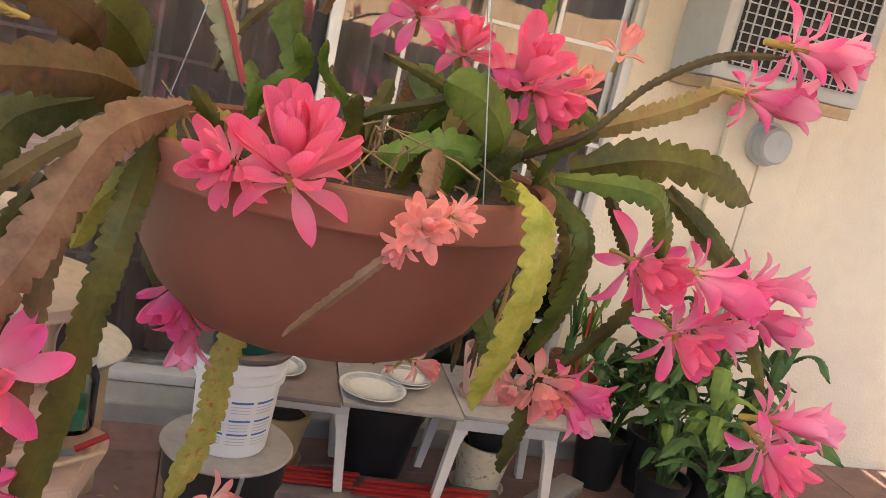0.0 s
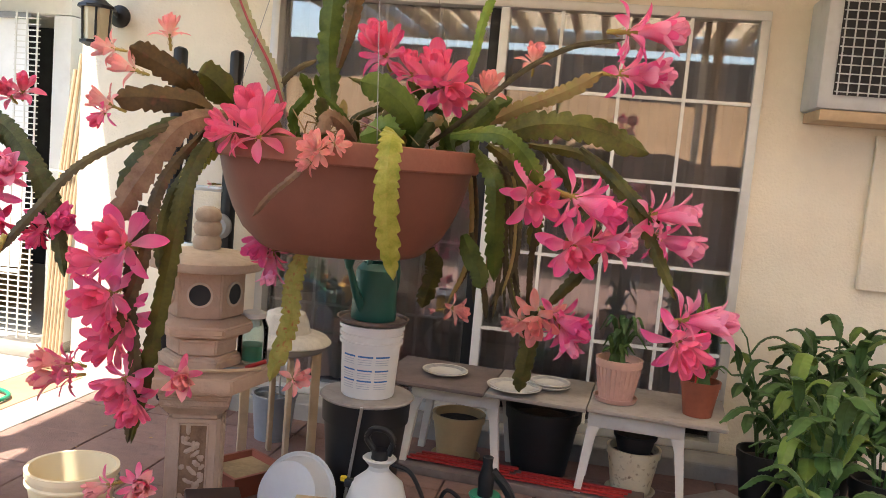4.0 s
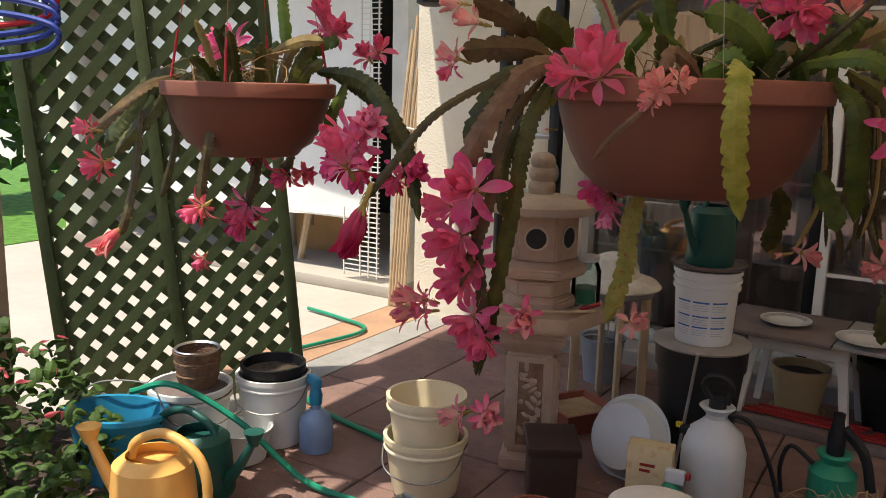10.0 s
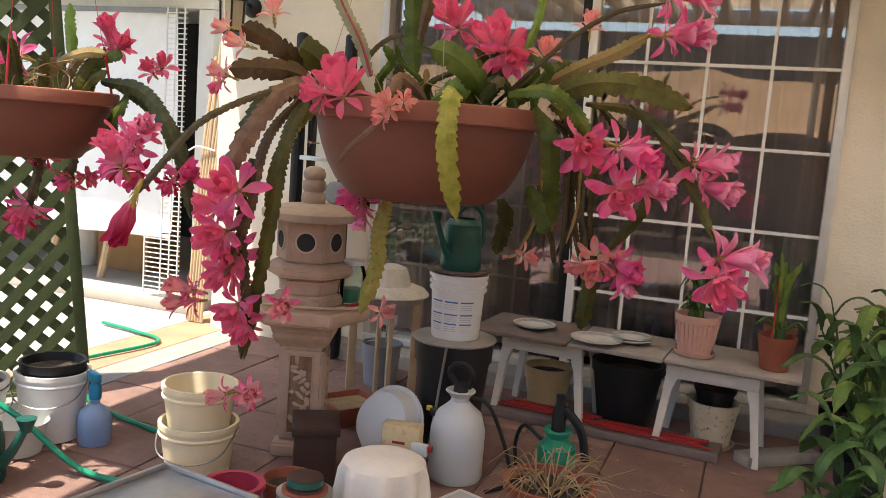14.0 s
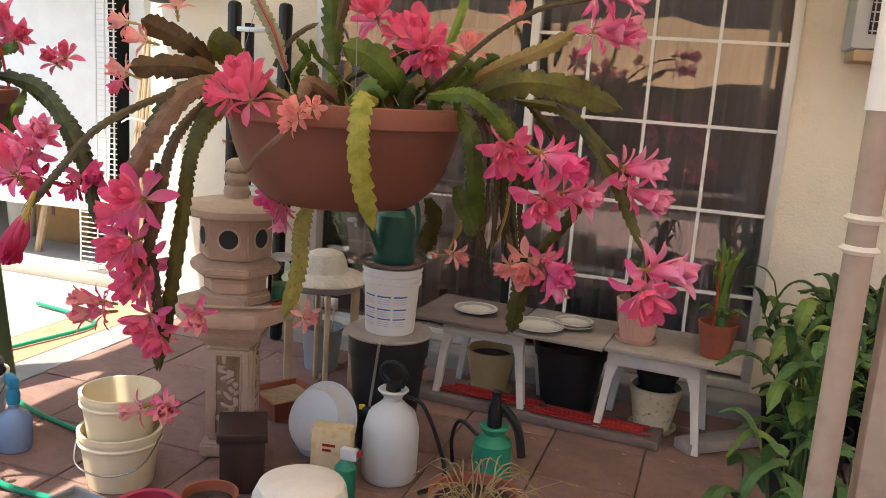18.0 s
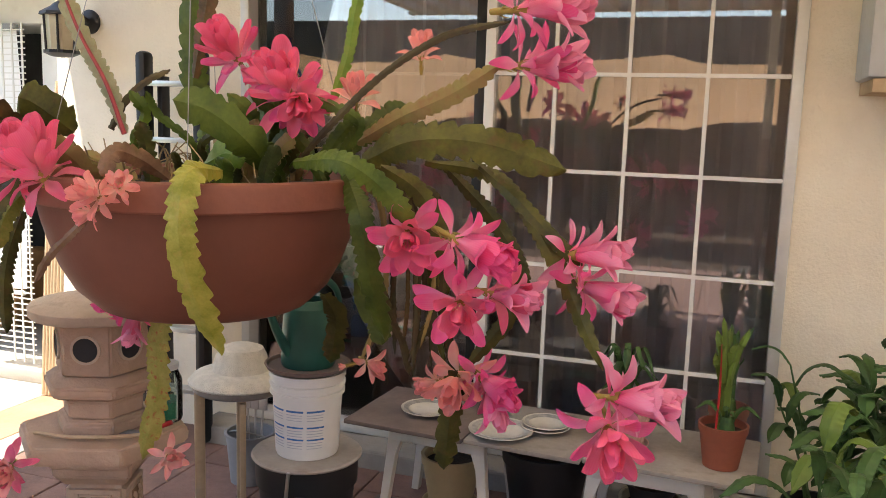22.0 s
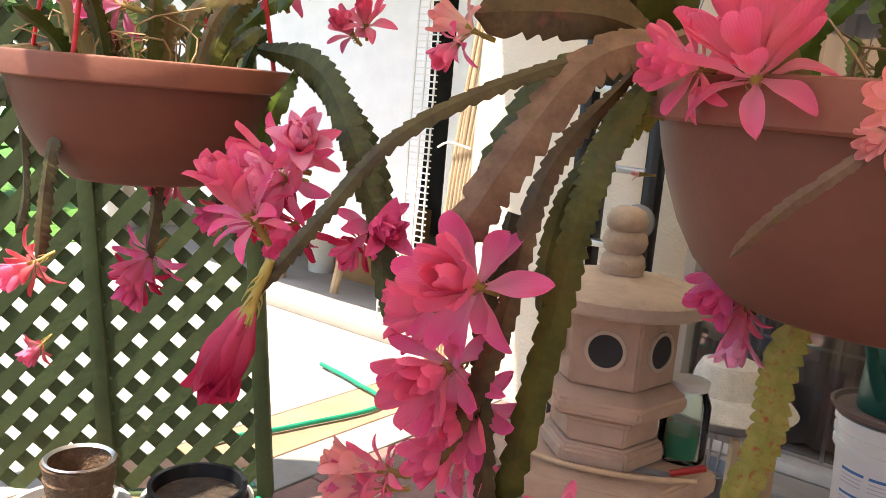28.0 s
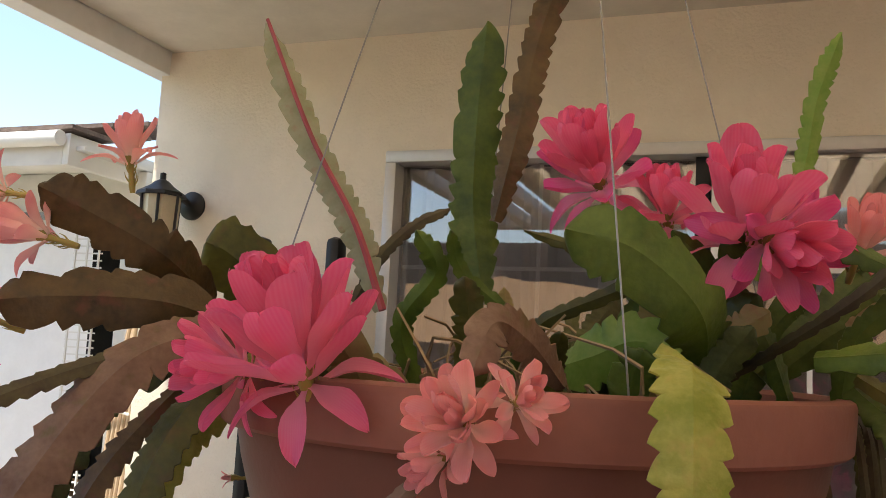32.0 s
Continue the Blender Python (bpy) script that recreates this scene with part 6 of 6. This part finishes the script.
stem(plant1, "olive", 0.105, (-0.51, -1.89, 1.52), (-0.53, -1.94, 1.56), (-0.56, -1.97, 1.59), (-0.58, -1.99, 1.60))
stem(plant1, "rust", 0.071, (-0.43, -2.09, 1.49), (-0.52, -2.19, 1.44), (-0.59, -2.27, 1.29), (-0.68, -2.29, 1.12))
stem(plant1, "dark", 0.082, (-0.54, -1.99, 1.47), (-0.66, -2.04, 1.42), (-0.69, -2.09, 1.34), (-0.75, -2.09, 1.22))
stem(plant1, "olive", 0.052, (-0.46, -2.07, 1.47), (-0.49, -2.19, 1.31), (-0.54, -2.19, 1.03), (-0.65, -2.14, 0.53))
stem(plant1, "brown", 0.038, (-0.50, -2.09, 1.44), (-0.57, -2.19, 1.28), (-0.59, -2.24, 1.05), (-0.66, -2.26, 0.83))
stem(plant1, "stem", 0.033, (-0.62, -2.19, 1.22), (-0.64, -2.21, 1.03), (-0.62, -2.19, 0.76), (-0.66, -2.14, 0.53))
stem(plant1, "yellow", 0.051, (-0.45, -2.04, 1.46), (-0.46, -2.09, 1.40), (-0.53, -2.09, 1.33), (-0.56, -2.09, 1.25))
stem(plant1, "olive", 0.044, (-0.63, -1.94, 1.32), (-0.68, -1.94, 1.21), (-0.70, -1.94, 1.11), (-0.70, -1.94, 1.00))
stem(plant1, "stem", 0.023, (-0.47, -2.09, 1.48), (-0.58, -2.24, 1.42), (-0.67, -2.39, 1.33), (-0.75, -2.45, 1.21), (-0.83, -2.49, 1.09))
stem(plant1, "yellowred", 0.064, (-0.27, -1.86, 1.12), (-0.30, -1.86, 1.00), (-0.31, -1.85, 0.86), (-0.36, -1.85, 0.68))
stem(plant1, "pale", 0.049, (-0.36, -1.89, 1.52), (-0.41, -1.89, 1.64), (-0.49, -1.89, 1.77), (-0.59, -1.87, 1.96))
stem(plant1, "green", 0.080, (-0.26, -1.74, 1.55), (-0.29, -1.71, 1.69), (-0.29, -1.71, 1.84), (-0.28, -1.71, 2.00))
stem(plant1, "brown", 0.050, (-0.23, -1.79, 1.66), (-0.20, -1.79, 1.80), (-0.18, -1.77, 1.94), (-0.14, -1.75, 2.09))
stem(plant1, "stem", 0.018, (-0.40, -1.89, 1.53), (-0.37, -1.87, 1.60), (-0.33, -1.84, 1.65), (-0.30, -1.79, 1.68))
stem(plant1, "bright", 0.031, (0.13, -1.79, 1.58), (0.18, -1.79, 1.71), (0.20, -1.79, 1.82), (0.23, -1.79, 1.91))
stem(plant1, "rust", 0.018, (-0.11, -2.28, 1.39), (-0.16, -2.29, 1.34), (-0.21, -2.30, 1.29), (-0.26, -2.29, 1.23))
stem(plant1, "rust", 0.042, (-0.05, -2.14, 1.44), (-0.07, -2.20, 1.48), (-0.09, -2.25, 1.495), (-0.10, -2.28, 1.45))
stem(plant1, "green", 0.086, (0.04, -1.84, 1.45), (0.04, -1.84, 1.51), (0.00, -1.81, 1.56), (-0.04, -1.79, 1.61))
stem(plant1, "green", 0.052, (0.13, -1.79, 1.46), (0.20, -1.77, 1.53), (0.25, -1.74, 1.58), (0.30, -1.72, 1.61))
stem(plant1, "green", 0.043, (0.14, -1.84, 1.45), (0.21, -1.84, 1.51), (0.26, -1.83, 1.54), (0.30, -1.82, 1.57))
stem(plant1, "tan", 0.042, (0.04, -1.89, 1.46), (0.08, -1.94, 1.49), (0.11, -1.96, 1.51), (0.14, -1.97, 1.53))
stem(plant1, "olive", 0.062, (0.08, -1.69, 1.13), (0.09, -1.64, 1.06), (0.07, -1.61, 0.99), (0.05, -1.59, 0.92))
stem(plant1, "green", 0.063, (0.19, -1.74, 1.19), (0.22, -1.74, 1.13), (0.25, -1.74, 1.08), (0.26, -1.74, 1.03))
stem(plant1, "stem", 0.019, (0.20, -1.64, 1.19), (0.23, -1.59, 1.05), (0.25, -1.57, 0.99), (0.26, -1.54, 0.90))
stem(plant1, "olive", 0.064, (0.42, -1.68, 0.97), (0.42, -1.67, 0.89), (0.41, -1.66, 0.79), (0.40, -1.65, 0.70))
stem(plant1, "stem", 0.019, (0.41, -1.74, 1.25), (0.40, -1.69, 1.12), (0.40, -1.61, 0.99), (0.40, -1.57, 0.89))
stem(plant1, "olive", 0.035, (-0.47, -1.79, 1.19), (-0.45, -1.81, 1.15), (-0.40, -1.82, 1.09), (-0.36, -1.83, 1.07))
stem(plant1, "olive", 0.053, (0.24, -1.74, 1.47), (0.34, -1.71, 1.40), (0.40, -1.71, 1.28), (0.40, -1.69, 1.15))
stem(plant1, "bright", 0.074, (-0.11, -1.94, 1.45), (-0.05, -1.99, 1.47), (0.00, -2.01, 1.49), (0.05, -2.02, 1.48))
stem(plant2, "dark", 0.061, (-1.32, -2.10, 1.44), (-1.10, -2.15, 1.41), (-0.95, -2.20, 1.30), (-0.87, -2.20, 1.15))
stem(plant2, "dark", 0.055, (-1.38, -2.00, 1.45), (-1.10, -2.10, 1.36), (-0.94, -2.15, 1.24), (-0.84, -2.20, 1.00))
stem(plant2, "dark", 0.077, (-1.83, -2.20, 1.42), (-1.95, -2.25, 1.39), (-2.06, -2.30, 1.26), (-2.10, -2.35, 1.16))
stem(plant2, "olive", 0.065, (-1.66, -2.30, 1.44), (-1.68, -2.40, 1.36), (-1.71, -2.50, 1.26), (-1.71, -2.60, 1.17))
stem(plant2, "brown", 0.057, (-1.74, -2.30, 1.42), (-1.74, -2.45, 1.38), (-1.71, -2.60, 1.30), (-1.68, -2.70, 1.24))
stem(plant2, "bright", 0.047, (-1.46, -2.10, 1.51), (-1.46, -2.10, 1.58), (-1.47, -2.10, 1.65), (-1.47, -2.10, 1.71))
stem(plant2, "tan", 0.042, (-1.45, -2.20, 1.45), (-1.40, -2.20, 1.50), (-1.30, -2.20, 1.53), (-1.21, -2.20, 1.53))
stem(plant2, "green", 0.050, (-1.35, -2.15, 1.45), (-1.35, -2.10, 1.49), (-1.28, -2.10, 1.53), (-1.23, -2.10, 1.53))
stem(plant2, "stem", 0.036, (-1.50, -2.40, 1.35), (-1.46, -2.45, 1.23), (-1.49, -2.45, 1.12), (-1.51, -2.45, 1.00))
stem(plant2, "stem", 0.040, (-1.52, -2.20, 1.18), (-1.51, -2.20, 1.10), (-1.56, -2.18, 1.01), (-1.60, -2.16, 0.97))
stem(plant2, "stem", 0.041, (-1.44, -2.10, 1.20), (-1.49, -2.05, 1.13), (-1.54, -2.02, 1.09), (-1.55, -2.00, 1.05))
stem(plant2, "stem", 0.030, (-1.71, -2.50, 1.30), (-1.68, -2.55, 1.14), (-1.67, -2.60, 0.99), (-1.71, -2.60, 0.91))
stem(plant2, "stem", 0.031, (-1.69, -2.40, 1.32), (-1.67, -2.40, 1.21), (-1.77, -2.35, 1.08), (-1.81, -2.35, 1.00))
stem(plant2, "green", 0.048, (-1.21, -2.10, 1.40), (-1.19, -2.15, 1.35), (-1.22, -2.15, 1.30), (-1.23, -2.15, 1.25))

# thin dry shoots hanging behind and below the pot
rnd = random.Random(77)
for i in range(13):
    x, y = 0.16 + 0.16 * rnd.random(), -1.72 + 0.12 * rnd.random()
    z = rnd.uniform(0.86, 1.02)
    stem(plant1, rnd.choice(("stem", "brown", "olive", "tan")), rnd.uniform(0.010, 0.024), (x - 0.04, y - 0.02, 1.42), (x, y + 0.12, 1.36), (x + 0.02, y + 0.12, (z + 1.3) / 2), (x + rnd.uniform(-0.05, 0.09), y + 0.10, z))
for i in range(7):
    x = -0.30 + 0.09 * i + rnd.uniform(-0.03, 0.03)
    stem(plant1, rnd.choice(("green", "olive", "bright", "green")), rnd.uniform(0.02, 0.04), (x, -1.86, 1.40), (x + rnd.uniform(-0.04, 0.04), -1.90, 1.50), (x + rnd.uniform(-0.08, 0.10), -1.94, 1.57), (x + rnd.uniform(-0.10, 0.16), -1.97, 1.62))

# filler stubs at the soil
rnd = random.Random(21)
for plant, r in ((plant1, 0.26), (plant2, 0.2)):
    for i in range(22):
        a, q = rnd.random() * 6.28, r * math.sqrt(rnd.random())
        p0 = Vector((q * math.cos(a), q * math.sin(a), -0.01))
        d = Vector((math.cos(a), math.sin(a), 0)) * rnd.uniform(0.02, 0.14)
        l = rnd.uniform(0.08, 0.22)
        part("leaf", cladode([p0, p0 + d * 0.4 + Vector((0, 0, l * 0.6)), p0 + d + Vector((0, 0, l))], rnd.uniform(0.025, 0.06), seed=300 + i), LEAF[rnd.choice(("green", "olive", "olive", "dark", "brown", "tan"))], plant)
    bm = bmesh.new()
    for i in range(40):
        a, q = rnd.random() * 6.28, r * math.sqrt(rnd.random())
        p0 = Vector((q * math.cos(a), q * math.sin(a), -0.01))
        tube([p0, p0 + Vector((rnd.uniform(-0.05, 0.05), rnd.uniform(-0.05, 0.05), rnd.uniform(0.03, 0.12))), p0 + Vector((rnd.uniform(-0.12, 0.12), rnd.uniform(-0.12, 0.12), rnd.uniform(0.02, 0.16)))], 0.003, 6, 4, bm, 0.5)
    tagged(part("root_tangle", bm, M["drygrass"], plant), "dry tangled roots", kind="stuff")

def bloom(plant, at, way, size, kind, outer, inner):
    """A blossom of the plant at a place, facing a way."""
    flower(plant, Vector(at) - plant.matrix_basis.translation, way, size, kind, outer, inner, len(plant.children))


bloom(plant1, (-0.28, -2.24, 1.44), (-0.12, -0.5, 0.85), 0.215, "double", "pink", "pink")
bloom(plant1, (-0.36, -2.22, 1.44), (-0.6, -0.7, 0.05), 0.16, "open", "pink", "pink")
bloom(plant1, (-0.10, -2.29, 1.41), (-0.1, -0.85, 0.3), 0.105, "double", "salmon", "pale")
bloom(plant1, (-0.06, -2.28, 1.43), (0.6, -0.7, 0.35), 0.09, "open", "pale", "pale")
bloom(plant1, (-0.12, -2.28, 1.38), (-0.5, -0.75, -0.35), 0.085, "star", "salmon", "pale")
bloom(plant1, (-0.07, -1.85, 1.70), (-0.15, -0.6, 0.6), 0.19, "double", "hot", "pink")
bloom(plant1, (0.02, -1.87, 1.65), (0.0, -0.5, 0.8), 0.15, "open", "pink", "pink")
bloom(plant1, (0.11, -1.94, 1.62), (0.05, -0.6, 0.7), 0.25, "open", "pink", "pink")
bloom(plant1, (0.14, -1.95, 1.61), (0.4, -0.7, -0.3), 0.20, "open", "hot", "pink")
bloom(plant1, (0.62, -1.87, 1.69), (1.0, -0.25, 0.02), 0.23, "tulip", "hot", "magenta")
bloom(plant1, (0.63, -1.96, 1.79), (1.0, -0.2, 0.02), 0.24, "tulip", "hot", "magenta")
bloom(plant1, (0.24, -1.87, 1.61), (0.2, -0.5, 0.7), 0.15, "star", "salmon", "pale")
bloom(plant1, (0.36, -1.79, 1.71), (0.1, -0.4, 0.9), 0.13, "star", "salmon", "pale")
bloom(plant1, (0.41, -1.98, 1.34), (0.35, -0.9, -0.05), 0.23, "open", "hot", "pink")
bloom(plant1, (0.53, -2.01, 1.34), (0.85, -0.35, -0.25), 0.24, "tulip", "hot", "hot")
bloom(plant1, (0.53, -1.99, 1.21), (0.25, -0.85, -0.2), 0.22, "open", "hot", "pink")
bloom(plant1, (0.59, -1.96, 1.23), (0.85, -0.4, 0.0), 0.20, "tulip", "pink", "magenta")
bloom(plant1, (0.74, -1.89, 1.31), (0.9, -0.4, 0.12), 0.22, "tulip", "magenta", "magenta")
bloom(plant1, (0.76, -1.89, 1.25), (0.9, -0.35, -0.22), 0.22, "tulip", "hot", "magenta")
bloom(plant1, (0.43, -1.66, 0.95), (0.0, -0.9, -0.25), 0.22, "open", "salmon", "salmon")
bloom(plant1, (0.38, -1.66, 0.93), (-0.6, -0.7, -0.1), 0.13, "star", "salmon", "pale")
bloom(plant1, (0.49, -1.66, 0.96), (0.75, -0.5, -0.25), 0.22, "tulip", "hot", "hot")
bloom(plant1, (0.51, -1.66, 0.93), (0.5, -0.5, -0.7), 0.19, "tulip", "hot", "magenta")
bloom(plant1, (0.85, -1.95, 1.04), (0.85, -0.4, 0.15), 0.24, "tulip", "magenta", "magenta")
bloom(plant1, (0.84, -1.97, 0.98), (0.3, -0.9, -0.35), 0.25, "open", "hot", "pink")
bloom(plant1, (-0.40, -1.84, 1.13), (-0.2, -0.6, -0.5), 0.20, "open", "hot", "hot")
bloom(plant1, (-0.38, -1.84, 1.08), (0.1, -0.4, -0.9), 0.17, "tulip", "pink", "magenta")
bloom(plant1, (0.15, -1.57, 0.93), (0.8, -0.5, -0.1), 0.14, "star", "salmon", "salmon")
bloom(plant1, (0.10, -1.59, 0.92), (-0.6, -0.5, -0.1), 0.10, "bud", "salmon", "pale")
bloom(plant1, (-0.28, -1.85, 0.70), (0.7, -0.6, 0.25), 0.14, "star", "salmon", "pale")
bloom(plant1, (-0.62, -2.27, 1.12), (0.0, -0.9, 0.25), 0.26, "open", "hot", "pink")
bloom(plant1, (-0.70, -2.24, 1.06), (-0.7, -0.6, 0.1), 0.20, "open", "hot", "pink")
bloom(plant1, (-0.67, -2.25, 0.98), (0.0, -0.95, -0.1), 0.24, "open", "hot", "pink")
bloom(plant1, (-0.66, -2.19, 0.91), (0.2, -0.9, -0.2), 0.22, "open", "hot", "pink")
bloom(plant1, (-0.68, -2.19, 0.84), (-0.2, -0.9, -0.3), 0.21, "open", "pink", "pink")
bloom(plant1, (-0.79, -2.24, 0.77), (-0.6, -0.7, 0.25), 0.17, "tulip", "pink", "salmon")
bloom(plant1, (-0.80, -2.23, 0.73), (-0.7, -0.6, -0.05), 0.17, "tulip", "pink", "salmon")
bloom(plant1, (-0.65, -2.19, 0.73), (0.0, -0.9, -0.3), 0.21, "open", "hot", "pink")
bloom(plant1, (-0.63, -2.17, 0.67), (0.2, -0.8, -0.5), 0.18, "open", "pink", "pink")
bloom(plant1, (-0.52, -2.12, 0.74), (0.5, -0.8, 0.1), 0.17, "tulip", "pink", "pale")
bloom(plant1, (-0.68, -2.19, 0.42), (-0.6, -0.7, -0.1), 0.15, "star", "pink", "pale")
bloom(plant1, (-0.60, -2.18, 0.43), (0.5, -0.7, 0.2), 0.16, "tulip", "pink", "pale")
bloom(plant1, (-0.72, -2.20, 1.63), (-0.9, -0.3, 0.1), 0.12, "star", "salmon", "pale")
bloom(plant1, (-0.60, -2.13, 1.68), (-0.05, -0.2, 1.0), 0.13, "star", "salmon", "pale")
bloom(plant1, (-0.67, -2.18, 1.58), (-0.9, -0.4, 0.25), 0.14, "star", "salmon", "pale")
bloom(plant1, (-0.72, -2.20, 1.48), (-0.7, -0.5, 0.3), 0.14, "star", "salmon", "pale")
bloom(plant1, (-0.74, -2.20, 1.46), (-0.3, -0.6, -0.6), 0.11, "star", "hot", "pink")
bloom(plant1, (-0.55, -1.92, 1.28), (-0.7, -0.5, 0.0), 0.08, "bud", "salmon", "salmon")
bloom(plant2, (-1.50, -2.30, 1.50), (-0.85, -0.45, 0.2), 0.21, "open", "hot", "pink")
bloom(plant2, (-1.32, -2.05, 1.57), (0.1, -0.4, 0.7), 0.20, "tulip", "pink", "pink")
bloom(plant2, (-1.29, -2.05, 1.56), (0.7, -0.4, 0.3), 0.16, "tulip", "pink", "pink")
bloom(plant2, (-1.25, -1.91, 1.49), (0.1, -0.7, 0.4), 0.14, "star", "pink", "pink")
bloom(plant2, (-1.20, -1.92, 1.51), (0.4, -0.5, 0.6), 0.15, "star", "pink", "pink")
bloom(plant2, (-1.07, -2.25, 1.24), (-0.5, -0.7, 0.2), 0.20, "open", "hot", "pink")
bloom(plant2, (-1.02, -2.28, 1.22), (0.1, -0.9, 0.1), 0.20, "open", "hot", "magenta")
bloom(plant2, (-0.99, -2.27, 1.27), (0.6, -0.6, 0.4), 0.18, "tulip", "pink", "magenta")
bloom(plant2, (-1.09, -2.25, 1.16), (-0.5, -0.7, -0.3), 0.17, "open", "crimson", "hot")
bloom(plant2, (-1.02, -2.25, 1.14), (0.1, -0.7, -0.5), 0.16, "open", "crimson", "hot")
bloom(plant2, (-0.98, -2.38, 1.17), (-0.05, -0.6, 0.75), 0.21, "tulip", "hot", "pink")
bloom(plant2, (-0.83, -2.50, 1.07), (-0.25, -0.25, -0.95), 0.21, "wilt", "crimson", "crimson")
bloom(plant2, (-0.92, -2.16, 1.15), (0.85, -0.5, 0.1), 0.19, "tulip", "hot", "hot")
bloom(plant2, (-0.96, -2.15, 1.11), (-0.1, -0.6, -0.5), 0.12, "open", "crimson", "hot")
bloom(plant2, (-1.47, -2.48, 1.01), (-0.2, -0.7, -0.4), 0.15, "open", "coral", "pink")
bloom(plant2, (-1.59, -2.16, 0.97), (0.0, -0.7, -0.6), 0.20, "open", "hot", "pink")
bloom(plant2, (-1.62, -2.16, 0.92), (0.2, -0.6, -0.7), 0.17, "open", "crimson", "hot")
bloom(plant2, (-1.54, -2.00, 1.07), (-0.3, -0.7, -0.3), 0.15, "open", "coral", "hot")
bloom(plant2, (-1.47, -2.00, 1.08), (0.9, -0.4, 0.1), 0.13, "tulip", "coral", "pink")
bloom(plant2, (-1.52, -2.15, 1.15), (0.1, -0.8, -0.3), 0.14, "open", "pink", "pink")
bloom(plant2, (-1.65, -2.70, 1.15), (-0.3, -0.8, -0.3), 0.14, "open", "coral", "pink")
bloom(plant2, (-1.66, -2.72, 1.25), (-0.8, -0.5, 0.1), 0.12, "star", "coral", "pink")
bloom(plant2, (-1.71, -2.60, 0.93), (-0.1, -0.7, -0.6), 0.15, "wilt", "coral", "salmon")
bloom(plant2, (-1.50, -2.45, 0.84), (0.1, -0.7, -0.5), 0.10, "star", "coral", "pink")
bloom(plant2, (-1.73, -2.30, 1.28), (0.1, -0.9, 0.1), 0.13, "star", "coral", "coral")

# hedge beyond the slab
hedge = thing("hedge", "dense dark green hedge beyond the lawn", "hedge", (-8.6, -4.0, 0), kind="stuff")
rnd = random.Random(8)
bm = bmesh.new()
for i in range(5200):
    c = Vector((rnd.uniform(-0.6, 0.6), rnd.uniform(-4.0, 12.0), 0.05 + 2.5 * math.sqrt(rnd.random())))
    c.z *= 0.85 + 0.12 * math.sin(c.y * 2.1) + 0.06 * math.sin(c.y * 5.3)
    u = Vector((rnd.gauss(0, 1), rnd.gauss(0, 1), rnd.gauss(0, 1))).normalized() * rnd.uniform(0.10, 0.19)
    w = u.cross(Vector((rnd.gauss(0, 1), rnd.gauss(0, 1), rnd.gauss(0, 1)))).normalized() * u.length * 0.5
    bm.faces.new([bm.verts.new(p) for p in (c - u, c + w, c + u, c - w)])
part("foliage", bm, M["ginger"], hedge)

# ---- litter ----
litter = thing("fallen_leaves", "dry leaf bits and petals scattered on the pavers", "litter", (0, 0, 0.003), kind="stuff")
rnd = random.Random(91)
bm = bmesh.new()
for i in range(170):
    x, y = rnd.uniform(-1.9, 2.2), rnd.uniform(-3.6, -0.35)
    a, l, w = rnd.random() * 6.28, rnd.uniform(0.006, 0.022), rnd.uniform(0.003, 0.008)
    c, s = math.cos(a), math.sin(a)
    top = bm.verts.new((x, y, rnd.uniform(0.002, 0.006)))
    ring = [bm.verts.new((x + c * l * u - s * w * v, y + s * l * u + c * w * v, 0.0)) for u, v in ((-1, 0), (0, -1), (1, 0), (0, 1))]
    for k in range(4):
        bm.faces.new((top, ring[k], ring[(k + 1) % 4]))
part("litter", bm, M["cardboard"], litter)

# ---- pavers ----
TS = 0.405
for i in range(15):
    for j in range(16):
        x0, y0 = -1.99 + i * TS, -0.01 - (j + 1) * TS
        if (i, j) == (0, 0):
            paver = mesh_of("paver", box(0.003, TS - 0.003, 0.003, TS - 0.003, -0.03, 0.0, 0.005), M["tile"], False)
        rnd = random.Random(i * 31 + j)
        part("paver", paver, None, floor, m=Matrix.Translation((x0, y0, rnd.uniform(-0.004, 0.0))))
